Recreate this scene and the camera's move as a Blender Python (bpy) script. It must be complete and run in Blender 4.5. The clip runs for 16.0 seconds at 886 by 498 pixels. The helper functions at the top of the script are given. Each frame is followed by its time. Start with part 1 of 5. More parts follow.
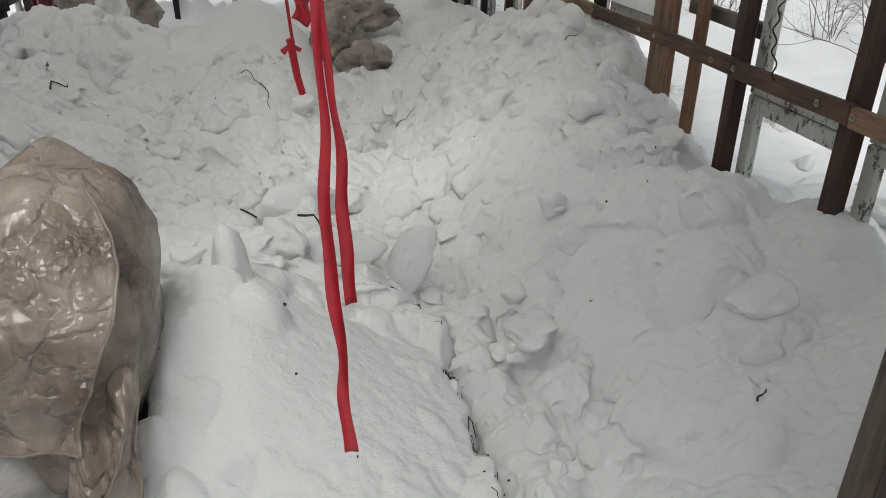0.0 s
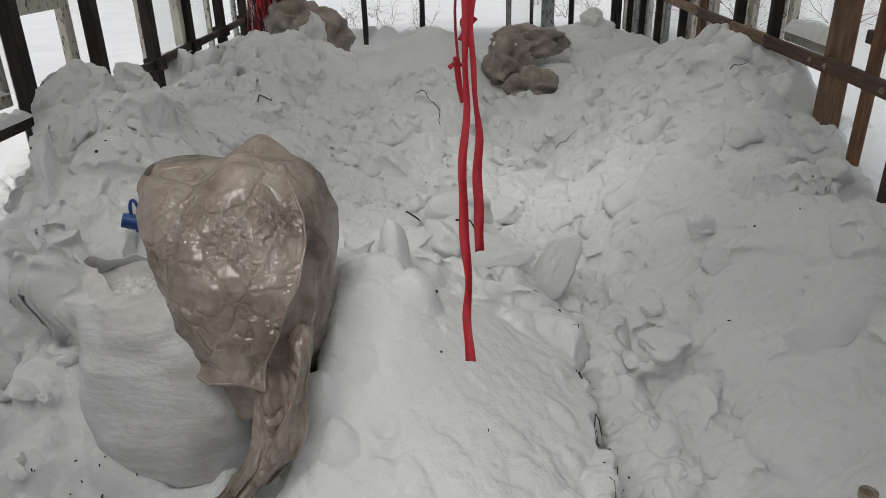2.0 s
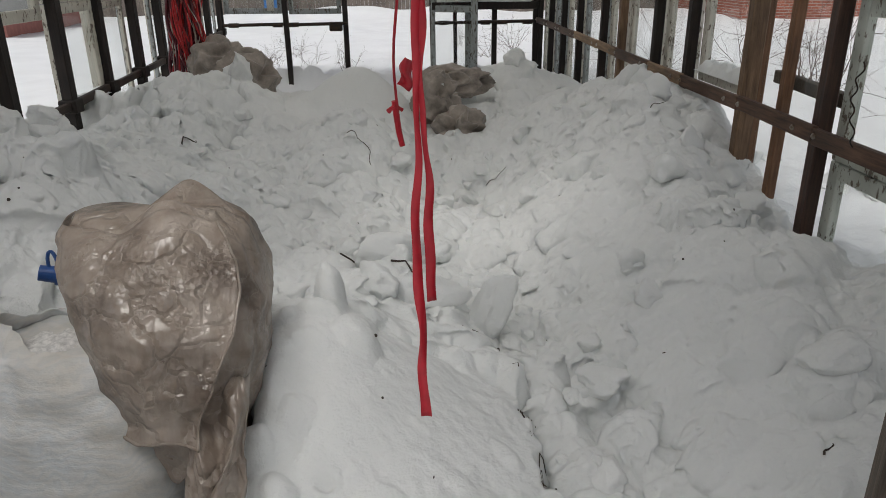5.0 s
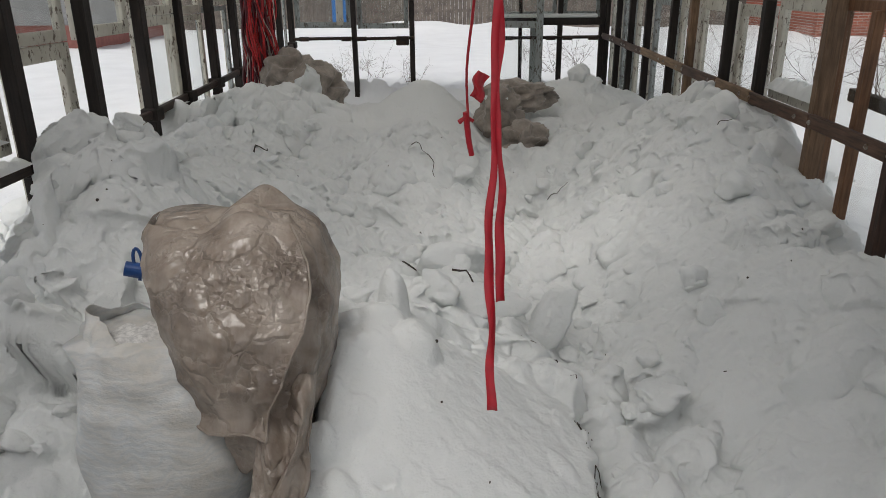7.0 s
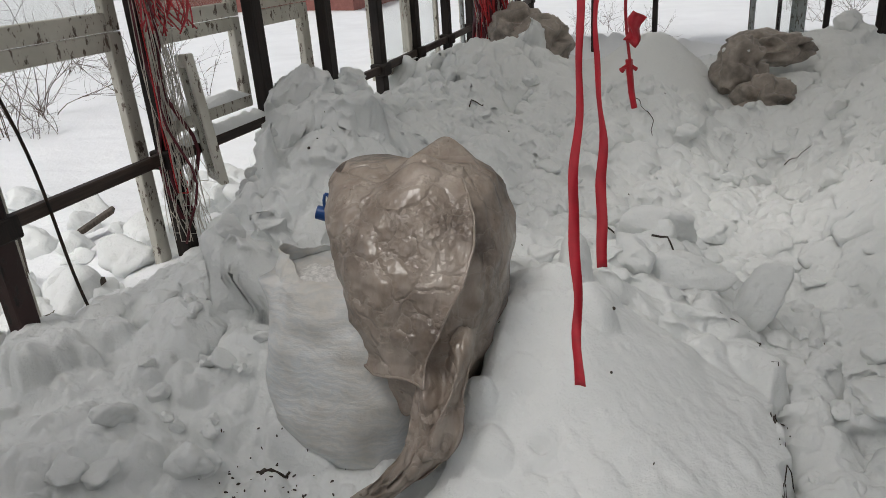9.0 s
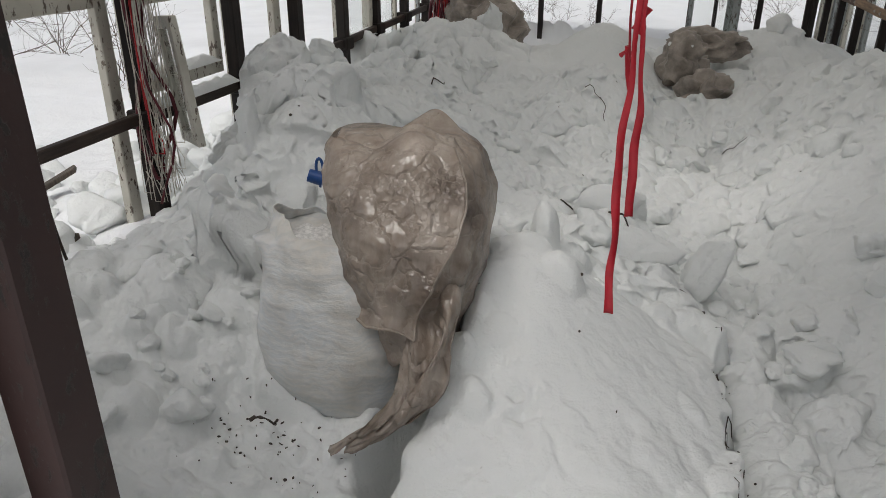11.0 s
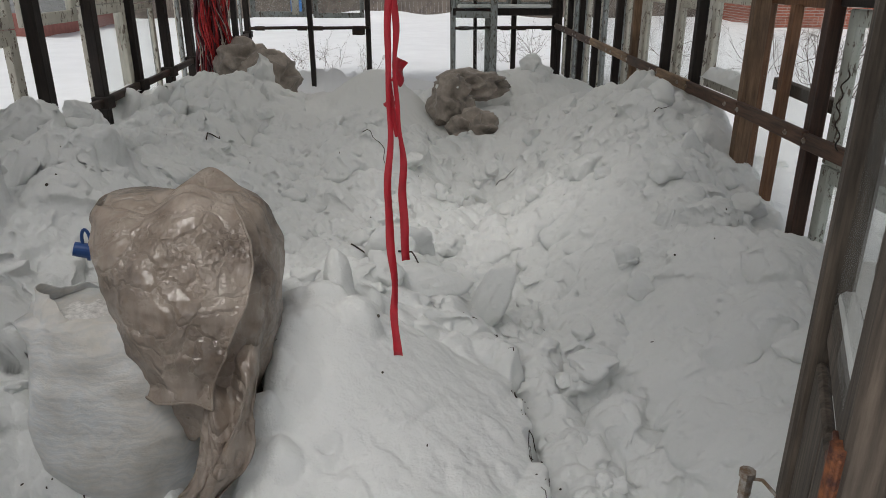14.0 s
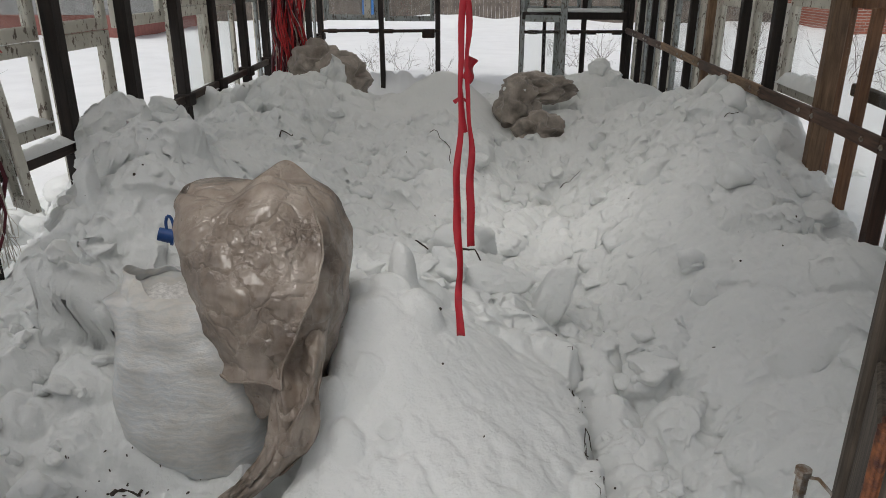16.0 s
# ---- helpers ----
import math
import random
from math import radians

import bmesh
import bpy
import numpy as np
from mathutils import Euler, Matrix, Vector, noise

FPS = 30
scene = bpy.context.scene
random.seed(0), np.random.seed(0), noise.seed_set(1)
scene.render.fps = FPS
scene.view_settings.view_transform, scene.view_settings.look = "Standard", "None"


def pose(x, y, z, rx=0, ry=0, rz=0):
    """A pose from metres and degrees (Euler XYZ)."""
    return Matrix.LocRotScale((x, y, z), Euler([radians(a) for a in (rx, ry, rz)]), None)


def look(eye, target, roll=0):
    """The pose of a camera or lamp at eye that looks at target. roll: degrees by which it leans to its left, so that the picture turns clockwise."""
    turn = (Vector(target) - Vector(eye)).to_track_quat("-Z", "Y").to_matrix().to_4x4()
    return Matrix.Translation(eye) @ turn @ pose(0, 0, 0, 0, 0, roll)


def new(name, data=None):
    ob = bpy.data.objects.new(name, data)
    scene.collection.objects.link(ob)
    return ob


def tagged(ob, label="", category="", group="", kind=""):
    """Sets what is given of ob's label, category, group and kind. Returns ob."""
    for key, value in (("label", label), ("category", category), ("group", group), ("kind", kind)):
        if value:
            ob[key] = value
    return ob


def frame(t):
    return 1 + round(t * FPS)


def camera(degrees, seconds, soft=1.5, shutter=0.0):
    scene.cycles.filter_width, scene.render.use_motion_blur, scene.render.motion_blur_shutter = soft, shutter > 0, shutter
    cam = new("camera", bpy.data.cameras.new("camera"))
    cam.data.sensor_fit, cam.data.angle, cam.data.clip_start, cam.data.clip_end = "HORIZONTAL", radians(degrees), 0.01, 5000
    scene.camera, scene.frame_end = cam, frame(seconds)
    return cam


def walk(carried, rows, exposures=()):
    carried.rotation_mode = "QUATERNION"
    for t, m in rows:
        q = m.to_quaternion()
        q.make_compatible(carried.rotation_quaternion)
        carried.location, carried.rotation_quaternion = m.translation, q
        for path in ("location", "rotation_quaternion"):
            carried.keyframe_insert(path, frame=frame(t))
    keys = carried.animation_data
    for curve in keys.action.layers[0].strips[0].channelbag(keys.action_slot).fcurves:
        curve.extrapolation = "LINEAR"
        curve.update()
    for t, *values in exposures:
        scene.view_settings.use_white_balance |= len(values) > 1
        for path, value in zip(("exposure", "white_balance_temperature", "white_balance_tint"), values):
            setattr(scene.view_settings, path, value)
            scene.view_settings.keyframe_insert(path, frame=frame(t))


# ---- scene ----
cam = camera(62.9, 16.0, soft=0.75)
PATH = [
    (0, (-0.035, -0.009, 1.519), (0.281, 1.754, 0.629), 0.1),
    (0.5, (-0.006, -0.024, 1.543), (0.116, 1.826, 0.794), -2.8),
    (1, (0.015, -0.054, 1.532), (-0.192, 1.78, 0.761), -3.4),
    (1.5, (0.036, -0.147, 1.542), (-0.155, 1.677, 0.744), -3.9),
    (2, (-0.008, -0.246, 1.544), (-0.126, 1.574, 0.724), -1.3),
    (2.5, (-0.011, -0.249, 1.543), (-0.039, 1.58, 0.736), 0.1),
    (3, (0.001, -0.231, 1.549), (0.035, 1.597, 0.738), -0.3),
    (3.5, (0.002, -0.212, 1.558), (0.102, 1.622, 0.768), -0.6),
    (3.7, (0.005, -0.21, 1.549), (0.133, 1.637, 0.793), -0.3),
    (5.8, (-0.056, -0.233, 1.55), (-0.043, 1.635, 0.836), -0.2),
    (6, (-0.051, -0.241, 1.549), (-0.056, 1.629, 0.842), -0.0),
    (6.5, (-0.049, -0.258, 1.553), (-0.085, 1.612, 0.844), -0.1),
    (7, (-0.054, -0.266, 1.553), (-0.132, 1.608, 0.859), -0.5),
    (7.5, (-0.055, -0.268, 1.549), (-0.172, 1.597, 0.836), -1.8),
    (8, (-0.041, -0.269, 1.546), (-0.182, 1.56, 0.748), -2.8),
    (8.5, (0.048, -0.222, 1.546), (-0.316, 1.583, 0.765), -3.2),
    (9, (0.108, -0.182, 1.521), (-0.597, 1.522, 0.747), -4.1),
    (9.2, (0.122, -0.177, 1.526), (-0.698, 1.476, 0.752), -4.8),
    (11.3, (-0.005, -0.415, 1.55), (-0.42, 1.359, 0.725), 0.8),
    (11.5, (0.01, -0.421, 1.557), (-0.327, 1.379, 0.752), 0.9),
    (12, (0.019, -0.4, 1.554), (-0.096, 1.444, 0.789), 1.3),
    (12.5, (0.039, -0.39, 1.557), (0.027, 1.469, 0.819), 0.5),
    (13, (0.039, -0.392, 1.549), (0.039, 1.448, 0.764), -0.3),
    (13.5, (0.027, -0.401, 1.555), (0.012, 1.439, 0.772), -1.1),
    (14, (0.028, -0.396, 1.561), (0.049, 1.47, 0.843), -0.0),
    (14.5, (0.021, -0.401, 1.566), (0.041, 1.477, 0.877), 0.0),
    (15, (0.008, -0.41, 1.564), (-0.057, 1.461, 0.861), -0.1),
    (15.5, (0.013, -0.431, 1.564), (-0.12, 1.437, 0.863), -0.2),
    (16, (0.025, -0.458, 1.556), (-0.124, 1.406, 0.848), 0.0),
]
walk(cam, [(t, look(eye, target, roll)) for t, eye, target, roll in PATH],
     exposures=((0, -0.06), (0.6, -0.28), (1.2, -0.36), (2, -0.28), (3.5, -0.30), (7, -0.28), (9.2, -0.24), (12, -0.29), (14.5, -0.32), (16, -0.29)))

# ---- world and light ----
world = bpy.data.worlds.new("overcast_sky")
scene.world = world
world.use_nodes = True
wn, wl = world.node_tree.nodes, world.node_tree.links
sky = wn.new("ShaderNodeTexSky")
sky.sky_type, sky.sun_disc = "NISHITA", False
sky.sun_elevation, sky.sun_rotation = radians(60), radians(202)
sky.dust_density, sky.air_density, sky.ozone_density = 4.0, 1.0, 1.0
pale = wn.new("ShaderNodeHueSaturation")
pale.inputs["Saturation"].default_value = 0.22
wl.new(sky.outputs[0], pale.inputs["Color"])
wl.new(pale.outputs[0], wn["Background"].inputs[0])
wn["Background"].inputs[1].default_value = 0.15
sun = new("sun", bpy.data.lights.new("sun", "SUN"))
sun.data.energy, sun.data.angle, sun.data.color = 0.85, radians(30), (1.0, 0.96, 0.91)
sun.matrix_world = look((-1.7, -2.7, 8.2), (0, 1.4, 0.4))


# ---- materials ----
def material(name, rough=0.6, metal=0.0):
    m = bpy.data.materials.new(name)
    m.use_nodes = True
    nt = m.node_tree
    b = nt.nodes["Principled BSDF"]
    b.inputs["Roughness"].default_value, b.inputs["Metallic"].default_value = rough, metal
    return m, nt, b


def noise_tex(nt, scale, detail=4.0, rough=0.55, stretch=None):
    co = nt.nodes.new("ShaderNodeNewGeometry")
    n = nt.nodes.new("ShaderNodeTexNoise")
    n.inputs["Scale"].default_value, n.inputs["Detail"].default_value, n.inputs["Roughness"].default_value = scale, detail, rough
    if stretch:
        mp = nt.nodes.new("ShaderNodeMapping")
        mp.inputs["Scale"].default_value = stretch
        nt.links.new(co.outputs["Position"], mp.inputs[0])
        nt.links.new(mp.outputs[0], n.inputs[0])
    else:
        nt.links.new(co.outputs["Position"], n.inputs[0])
    return n.outputs["Fac"]


def ramp(nt, fac, stops):
    r = nt.nodes.new("ShaderNodeValToRGB")
    while len(r.color_ramp.elements) < len(stops):
        r.color_ramp.elements.new(0.5)
    for e, (p, c) in zip(r.color_ramp.elements, stops):
        e.position, e.color = p, (*c, 1)
    nt.links.new(fac, r.inputs[0])
    return r.outputs[0]


def mix_colour(nt, fac, a, b, kind="MIX"):
    m = nt.nodes.new("ShaderNodeMix")
    m.data_type, m.blend_type = "RGBA", kind
    for value, k in ((fac, 0), (a, 6), (b, 7)):
        if isinstance(value, (int, float)):
            m.inputs[k].default_value = value
        elif isinstance(value, tuple):
            m.inputs[k].default_value = (*value, 1)
        else:
            nt.links.new(value, m.inputs[k])
    return m.outputs[2]


def add_bump(nt, b, heights):
    last = None
    for h, strength, dist in heights:
        n = nt.nodes.new("ShaderNodeBump")
        n.inputs["Strength"].default_value, n.inputs["Distance"].default_value = strength, dist
        nt.links.new(h, n.inputs["Height"])
        if last:
            nt.links.new(last, n.inputs["Normal"])
        last = n.outputs[0]
    nt.links.new(last, b.inputs["Normal"])


def clod_tex(nt, scale, seed):
    """Rounded crumbs: distance to the nearest of many scattered points, along warped axes."""
    co, warp, shift, v = (nt.nodes.new("ShaderNode" + k) for k in ("NewGeometry", "TexNoise", "VectorMath", "TexVoronoi"))
    warp.inputs["Scale"].default_value, warp.inputs["Detail"].default_value = scale * 0.6, 3
    shift.operation = "MULTIPLY_ADD"
    shift.inputs[1].default_value = (1.1 / scale,) * 3
    v.feature = "SMOOTH_F1"
    v.inputs["Scale"].default_value, v.inputs["Smoothness"].default_value, v.inputs["Randomness"].default_value = scale, 0.12, 1.0
    nt.links.new(co.outputs["Position"], warp.inputs[0])
    nt.links.new(warp.outputs["Color"], shift.inputs[0])
    nt.links.new(co.outputs["Position"], shift.inputs[2])
    nt.links.new(shift.outputs[0], v.inputs["Vector"])
    return ramp(nt, v.outputs["Distance"], [(0.0, (1, 1, 1)), (0.75, (0, 0, 0))])


def snow_material(name, tone, dirt):
    m, nt, b = material(name, 0.55)
    patch = ramp(nt, noise_tex(nt, 1.7, 3), [(0.3, tuple(0.93 * c for c in tone)), (0.7, tone)])
    specks = ramp(nt, noise_tex(nt, 55, 2, 0.7), [(0.70, (0, 0, 0)), (0.78, (1, 1, 1))])
    where = ramp(nt, noise_tex(nt, 2.3, 2), [(0.56, (0, 0, 0)), (0.72, (dirt, dirt, dirt))])
    both = mix_colour(nt, 1.0, specks, where, "MULTIPLY")
    nt.links.new(mix_colour(nt, both, patch, (0.22, 0.19, 0.16)), b.inputs["Base Color"])
    b.inputs["Subsurface Weight"].default_value = 0.12
    b.inputs["Subsurface Radius"].default_value = (1.0, 1.05, 1.15)
    b.inputs["Subsurface Scale"].default_value = 0.03
    b.inputs["Specular IOR Level"].default_value = 0.25
    add_bump(nt, b, [(noise_tex(nt, 14, 3, 0.5), 0.35, 0.02), (noise_tex(nt, 45, 4, 0.6), 0.6, 0.011), (noise_tex(nt, 170, 3, 0.7), 0.5, 0.0025)])
    return m


def wood_material(name, dark, light, rough=0.75, grain=0.5, axis=2):
    m, nt, b = material(name, rough)
    stretch = [9, 9, 9]
    stretch[axis] = 0.6
    g = noise_tex(nt, 9, 6, 0.65, tuple(stretch))
    tone = ramp(nt, g, [(0.3, dark), (0.7, light)])
    blot = ramp(nt, noise_tex(nt, 4, 4), [(0.35, (0.55, 0.55, 0.55)), (0.65, (1.1, 1.08, 1.05))])
    nt.links.new(mix_colour(nt, 0.8, tone, blot, "MULTIPLY"), b.inputs["Base Color"])
    add_bump(nt, b, [(g, grain, 0.004), (noise_tex(nt, 60, 3), 0.2, 0.002)])
    return m


def flaking_paint(name, paint, bare, amount):
    m, nt, b = material(name, 0.6)
    n = noise_tex(nt, 34, 7, 0.7, (1.4, 1, 0.5))
    mask = ramp(nt, n, [(amount, (0, 0, 0)), (amount + 0.04, (1, 1, 1))])
    grimy = mix_colour(nt, 0.75, paint, ramp(nt, noise_tex(nt, 5, 5), [(0.3, (0.6, 0.58, 0.54)), (0.7, (1, 1, 1))]), "MULTIPLY")
    wood = ramp(nt, noise_tex(nt, 30, 4), [(0.3, tuple(0.5 * c for c in bare)), (0.7, bare)])
    nt.links.new(mix_colour(nt, mask, wood, grimy), b.inputs["Base Color"])
    add_bump(nt, b, [(mask, 0.5, 0.002), (noise_tex(nt, 70, 4), 0.25, 0.002)])
    return m


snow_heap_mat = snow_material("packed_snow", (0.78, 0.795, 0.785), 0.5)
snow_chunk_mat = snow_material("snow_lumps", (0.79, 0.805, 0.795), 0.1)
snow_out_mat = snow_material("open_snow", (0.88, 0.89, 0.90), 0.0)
wood_dark = wood_material("dark_stained_wood", (0.006, 0.004, 0.003), (0.026, 0.016, 0.012), 0.75)
wood_brown = wood_material("brown_wood", (0.10, 0.045, 0.022), (0.24, 0.12, 0.06), 0.65)
wood_red_dark = wood_material("red_brown_dark_wood", (0.022, 0.010, 0.007), (0.085, 0.038, 0.022), 0.6)
wood_tan = wood_material("tan_wood", (0.09, 0.052, 0.03), (0.26, 0.16, 0.095), 0.7)
wood_rail_tan = wood_material("tan_rail_wood", (0.16, 0.10, 0.06), (0.38, 0.25, 0.15), 0.7, axis=1)
wood_rail_brown = wood_material("brown_rail_wood", (0.035, 0.018, 0.012), (0.15, 0.08, 0.05), 0.65, axis=1)
wood_rail_dark = wood_material("dark_rail_wood", (0.014, 0.009, 0.007), (0.06, 0.036, 0.025), 0.65, axis=1)
wood_grey = wood_material("weathered_grey_wood", (0.03, 0.023, 0.018), (0.15, 0.12, 0.093), 0.85, 0.9)
wood_beam = wood_material("weathered_beam_wood", (0.05, 0.045, 0.04), (0.2, 0.18, 0.15), 0.85, 0.8, axis=0)
paint_white = flaking_paint("flaking_white_paint", (0.62, 0.60, 0.53), (0.17, 0.13, 0.10), 0.40)
paint_green = flaking_paint("flaking_green_white_paint", (0.55, 0.58, 0.53), (0.15, 0.12, 0.09), 0.41)
paint_grey = flaking_paint("worn_grey_paint", (0.34, 0.37, 0.37), (0.12, 0.10, 0.08), 0.42)
paint_brown = flaking_paint("worn_red_brown_paint", (0.034, 0.014, 0.012), (0.02, 0.015, 0.012), 0.40)


def metal_material(name, colour, rust, rough):
    m, nt, b = material(name, rough, 0.7)
    nt.links.new(ramp(nt, noise_tex(nt, 40, 5, 0.7), [(0.4, colour), (0.62, rust)]), b.inputs["Base Color"])
    add_bump(nt, b, [(noise_tex(nt, 90, 4), 0.3, 0.001)])
    return m


zinc = metal_material("dull_zinc", (0.42, 0.40, 0.37), (0.22, 0.15, 0.10), 0.45)
iron_dark = metal_material("dark_iron", (0.03, 0.028, 0.027), (0.06, 0.035, 0.022), 0.55)
rust = metal_material("rusted_iron", (0.05, 0.016, 0.010), (0.24, 0.085, 0.03), 0.7)
rust.node_tree.nodes["Principled BSDF"].inputs["Metallic"].default_value = 0.2


def glass_material(name, haze):
    m = bpy.data.materials.new(name)
    m.use_nodes = True
    nt = m.node_tree
    nt.nodes.remove(nt.nodes["Principled BSDF"])
    clear, gloss, dust = (nt.nodes.new("ShaderNodeBsdf" + k) for k in ("Transparent", "Glossy", "Diffuse"))
    clear.inputs[0].default_value = (0.96, 0.97, 0.965, 1)
    gloss.inputs["Roughness"].default_value = 0.03
    dust.inputs[0].default_value = (0.55, 0.55, 0.53, 1)
    face = nt.nodes.new("ShaderNodeLayerWeight")
    face.inputs["Blend"].default_value = 0.5
    fres = ramp(nt, face.outputs["Facing"], [(0.0, (0.02,) * 3), (0.75, (0.06,) * 3), (1.0, (0.45,) * 3)])
    a, b = nt.nodes.new("ShaderNodeMixShader"), nt.nodes.new("ShaderNodeMixShader")
    spots = ramp(nt, noise_tex(nt, 6, 5, 0.7), [(0.35, (0.3 * haze,) * 3), (0.75, (haze,) * 3)])
    for l in ((fres, a.inputs[0]), (clear.outputs[0], a.inputs[1]), (gloss.outputs[0], a.inputs[2]), (spots, b.inputs[0]),
              (a.outputs[0], b.inputs[1]), (dust.outputs[0], b.inputs[2]), (b.outputs[0], nt.nodes["Material Output"].inputs[0])):
        nt.links.new(*l)
    return m


glass = glass_material("old_window_glass", 0.03)
glass_dusty = glass_material("dusty_window_glass", 0.12)


def plain(name, colour, rough=0.5, vary=0.25, scale=20, bump=0.2):
    m, nt, b = material(name, rough)
    n = noise_tex(nt, scale, 5, 0.65)
    nt.links.new(ramp(nt, n, [(0.3, tuple((1 - vary) * c for c in colour)), (0.7, tuple(min(1, (1 + vary) * c) for c in colour))]), b.inputs["Base Color"])
    add_bump(nt, b, [(n, bump, 0.003)])
    return m


ribbon_red = plain("red_ribbon_cloth", (0.36, 0.006, 0.016), 0.5, 0.15, 60)
twine_red = plain("red_plastic_twine", (0.50, 0.025, 0.03), 0.5, 0.4)
twine_pale = plain("pale_twine", (0.56, 0.52, 0.46), 0.7, 0.3)
twine_dark = plain("dark_red_strip", (0.10, 0.012, 0.02), 0.5, 0.4)
blue_plastic = plain("blue_plastic", (0.012, 0.06, 0.22), 0.35, 0.15)
rag_mat = plain("dirty_grey_brown_film", (0.29, 0.25, 0.215), 0.4, 0.5, 8, 0.9)
twig_mat = plain("dark_twig_bark", (0.055, 0.042, 0.034), 0.8, 0.4)
shrub_mat = plain("shrub_bark", (0.10, 0.075, 0.06), 0.85, 0.35)
fence_mat = wood_material("grey_fence_boards", (0.10, 0.085, 0.075), (0.24, 0.205, 0.18), 0.85)
red_wall_mat = plain("faded_red_boards", (0.36, 0.15, 0.125), 0.8, 0.2, 6)
roof_mat = plain("grey_slate_sheet", (0.22, 0.22, 0.22), 0.8, 0.2, 4)


def facets(nt, scale):
    """Small flat facets of creased film, in patches."""
    co, v = nt.nodes.new("ShaderNodeNewGeometry"), nt.nodes.new("ShaderNodeTexVoronoi")
    v.feature, v.distance = "F1", "MANHATTAN"
    v.inputs["Scale"].default_value = scale
    nt.links.new(co.outputs["Position"], v.inputs["Vector"])
    patch = ramp(nt, noise_tex(nt, 5, 3), [(0.54, (0.0, 0.0, 0.0)), (0.62, (1, 1, 1))])
    return mix_colour(nt, 1.0, v.outputs["Distance"], patch, "MULTIPLY")


def film_material(name, dark, mid, light):
    m, nt, b = material(name, 0.34)
    grime = ramp(nt, noise_tex(nt, 5.5, 5, 0.58), [(0.30, dark), (0.46, mid), (0.72, light)])
    lines = nt.nodes.new("ShaderNodeTexVoronoi")
    lines.feature = "DISTANCE_TO_EDGE"
    lines.inputs["Scale"].default_value = 9
    place, warp, shift = (nt.nodes.new("ShaderNode" + k) for k in ("NewGeometry", "TexNoise", "VectorMath"))
    warp.inputs["Scale"].default_value, warp.inputs["Detail"].default_value = 9, 4
    shift.operation = "MULTIPLY_ADD"
    shift.inputs[1].default_value = (0.2, 0.2, 0.2)
    nt.links.new(place.outputs["Position"], warp.inputs[0])
    nt.links.new(warp.outputs["Color"], shift.inputs[0])
    nt.links.new(place.outputs["Position"], shift.inputs[2])
    nt.links.new(shift.outputs[0], lines.inputs["Vector"])
    edge = ramp(nt, lines.outputs["Distance"], [(0.0, (0.16,) * 3), (0.02, (0.0,) * 3)])
    grime = mix_colour(nt, edge, grime, (0.85, 0.78, 0.70))
    dent = ramp(nt, lines.outputs["Distance"], [(0.0, (0, 0, 0)), (0.12, (1, 1, 1))])
    spots = ramp(nt, noise_tex(nt, 38, 3, 0.6), [(0.70, (1, 1, 1)), (0.76, (0.35, 0.28, 0.22))])
    smear = ramp(nt, noise_tex(nt, 8, 5, 0.6, (2.2, 2.2, 0.5)), [(0.35, (0.72, 0.68, 0.64)), (0.6, (1, 1, 1))])
    nt.links.new(mix_colour(nt, 1.0, mix_colour(nt, 1.0, grime, spots, "MULTIPLY"), smear, "MULTIPLY"), b.inputs["Base Color"])
    rough_patch = ramp(nt, noise_tex(nt, 4, 3), [(0.45, (0.0, 0.0, 0.0)), (0.56, (1, 1, 1))])
    crinkle = mix_colour(nt, 1.0, noise_tex(nt, 26, 2, 0.45, (1.8, 1.2, 0.7)), rough_patch, "MULTIPLY")
    add_bump(nt, b, [(noise_tex(nt, 7, 3, 0.5), 0.2, 0.02), (dent, 0.55, 0.009), (clod_tex(nt, 12, 5), 0.16, 0.014), (crinkle, 0.5, 0.012), (facets(nt, 58), 0.6, 0.008)])
    b.inputs["Specular IOR Level"].default_value = 0.6
    b.inputs["Coat Weight"].default_value, b.inputs["Coat Roughness"].default_value, b.inputs["Coat IOR"].default_value, b.inputs["IOR"].default_value = 0.8, 0.07, 1.65, 1.5
    nt.links.new(b.inputs["Normal"].links[0].from_socket, b.inputs["Coat Normal"])
    see, back = nt.nodes.new("ShaderNodeBsdfTransparent"), nt.nodes.new("ShaderNodeBsdfTranslucent")
    nt.links.new(grime, back.inputs[0])
    m1, m2 = nt.nodes.new("ShaderNodeMixShader"), nt.nodes.new("ShaderNodeMixShader")
    m1.inputs[0].default_value, m2.inputs[0].default_value = 0.30, 0.14
    for l in ((b.outputs[0], m1.inputs[1]), (back.outputs[0], m1.inputs[2]), (m1.outputs[0], m2.inputs[1]), (see.outputs[0], m2.inputs[2]), (m2.outputs[0], nt.nodes["Material Output"].inputs[0])):
        nt.links.new(*l)
    return m


film = film_material("dirty_polythene_film", (0.20, 0.15, 0.115), (0.45, 0.375, 0.315), (0.66, 0.58, 0.505))
film_pale = film_material("pale_doubled_film", (0.34, 0.28, 0.23), (0.52, 0.45, 0.385), (0.66, 0.58, 0.51))
film_dark = film_material("muddy_polythene_film", (0.17, 0.125, 0.095), (0.43, 0.355, 0.295), (0.65, 0.57, 0.495))

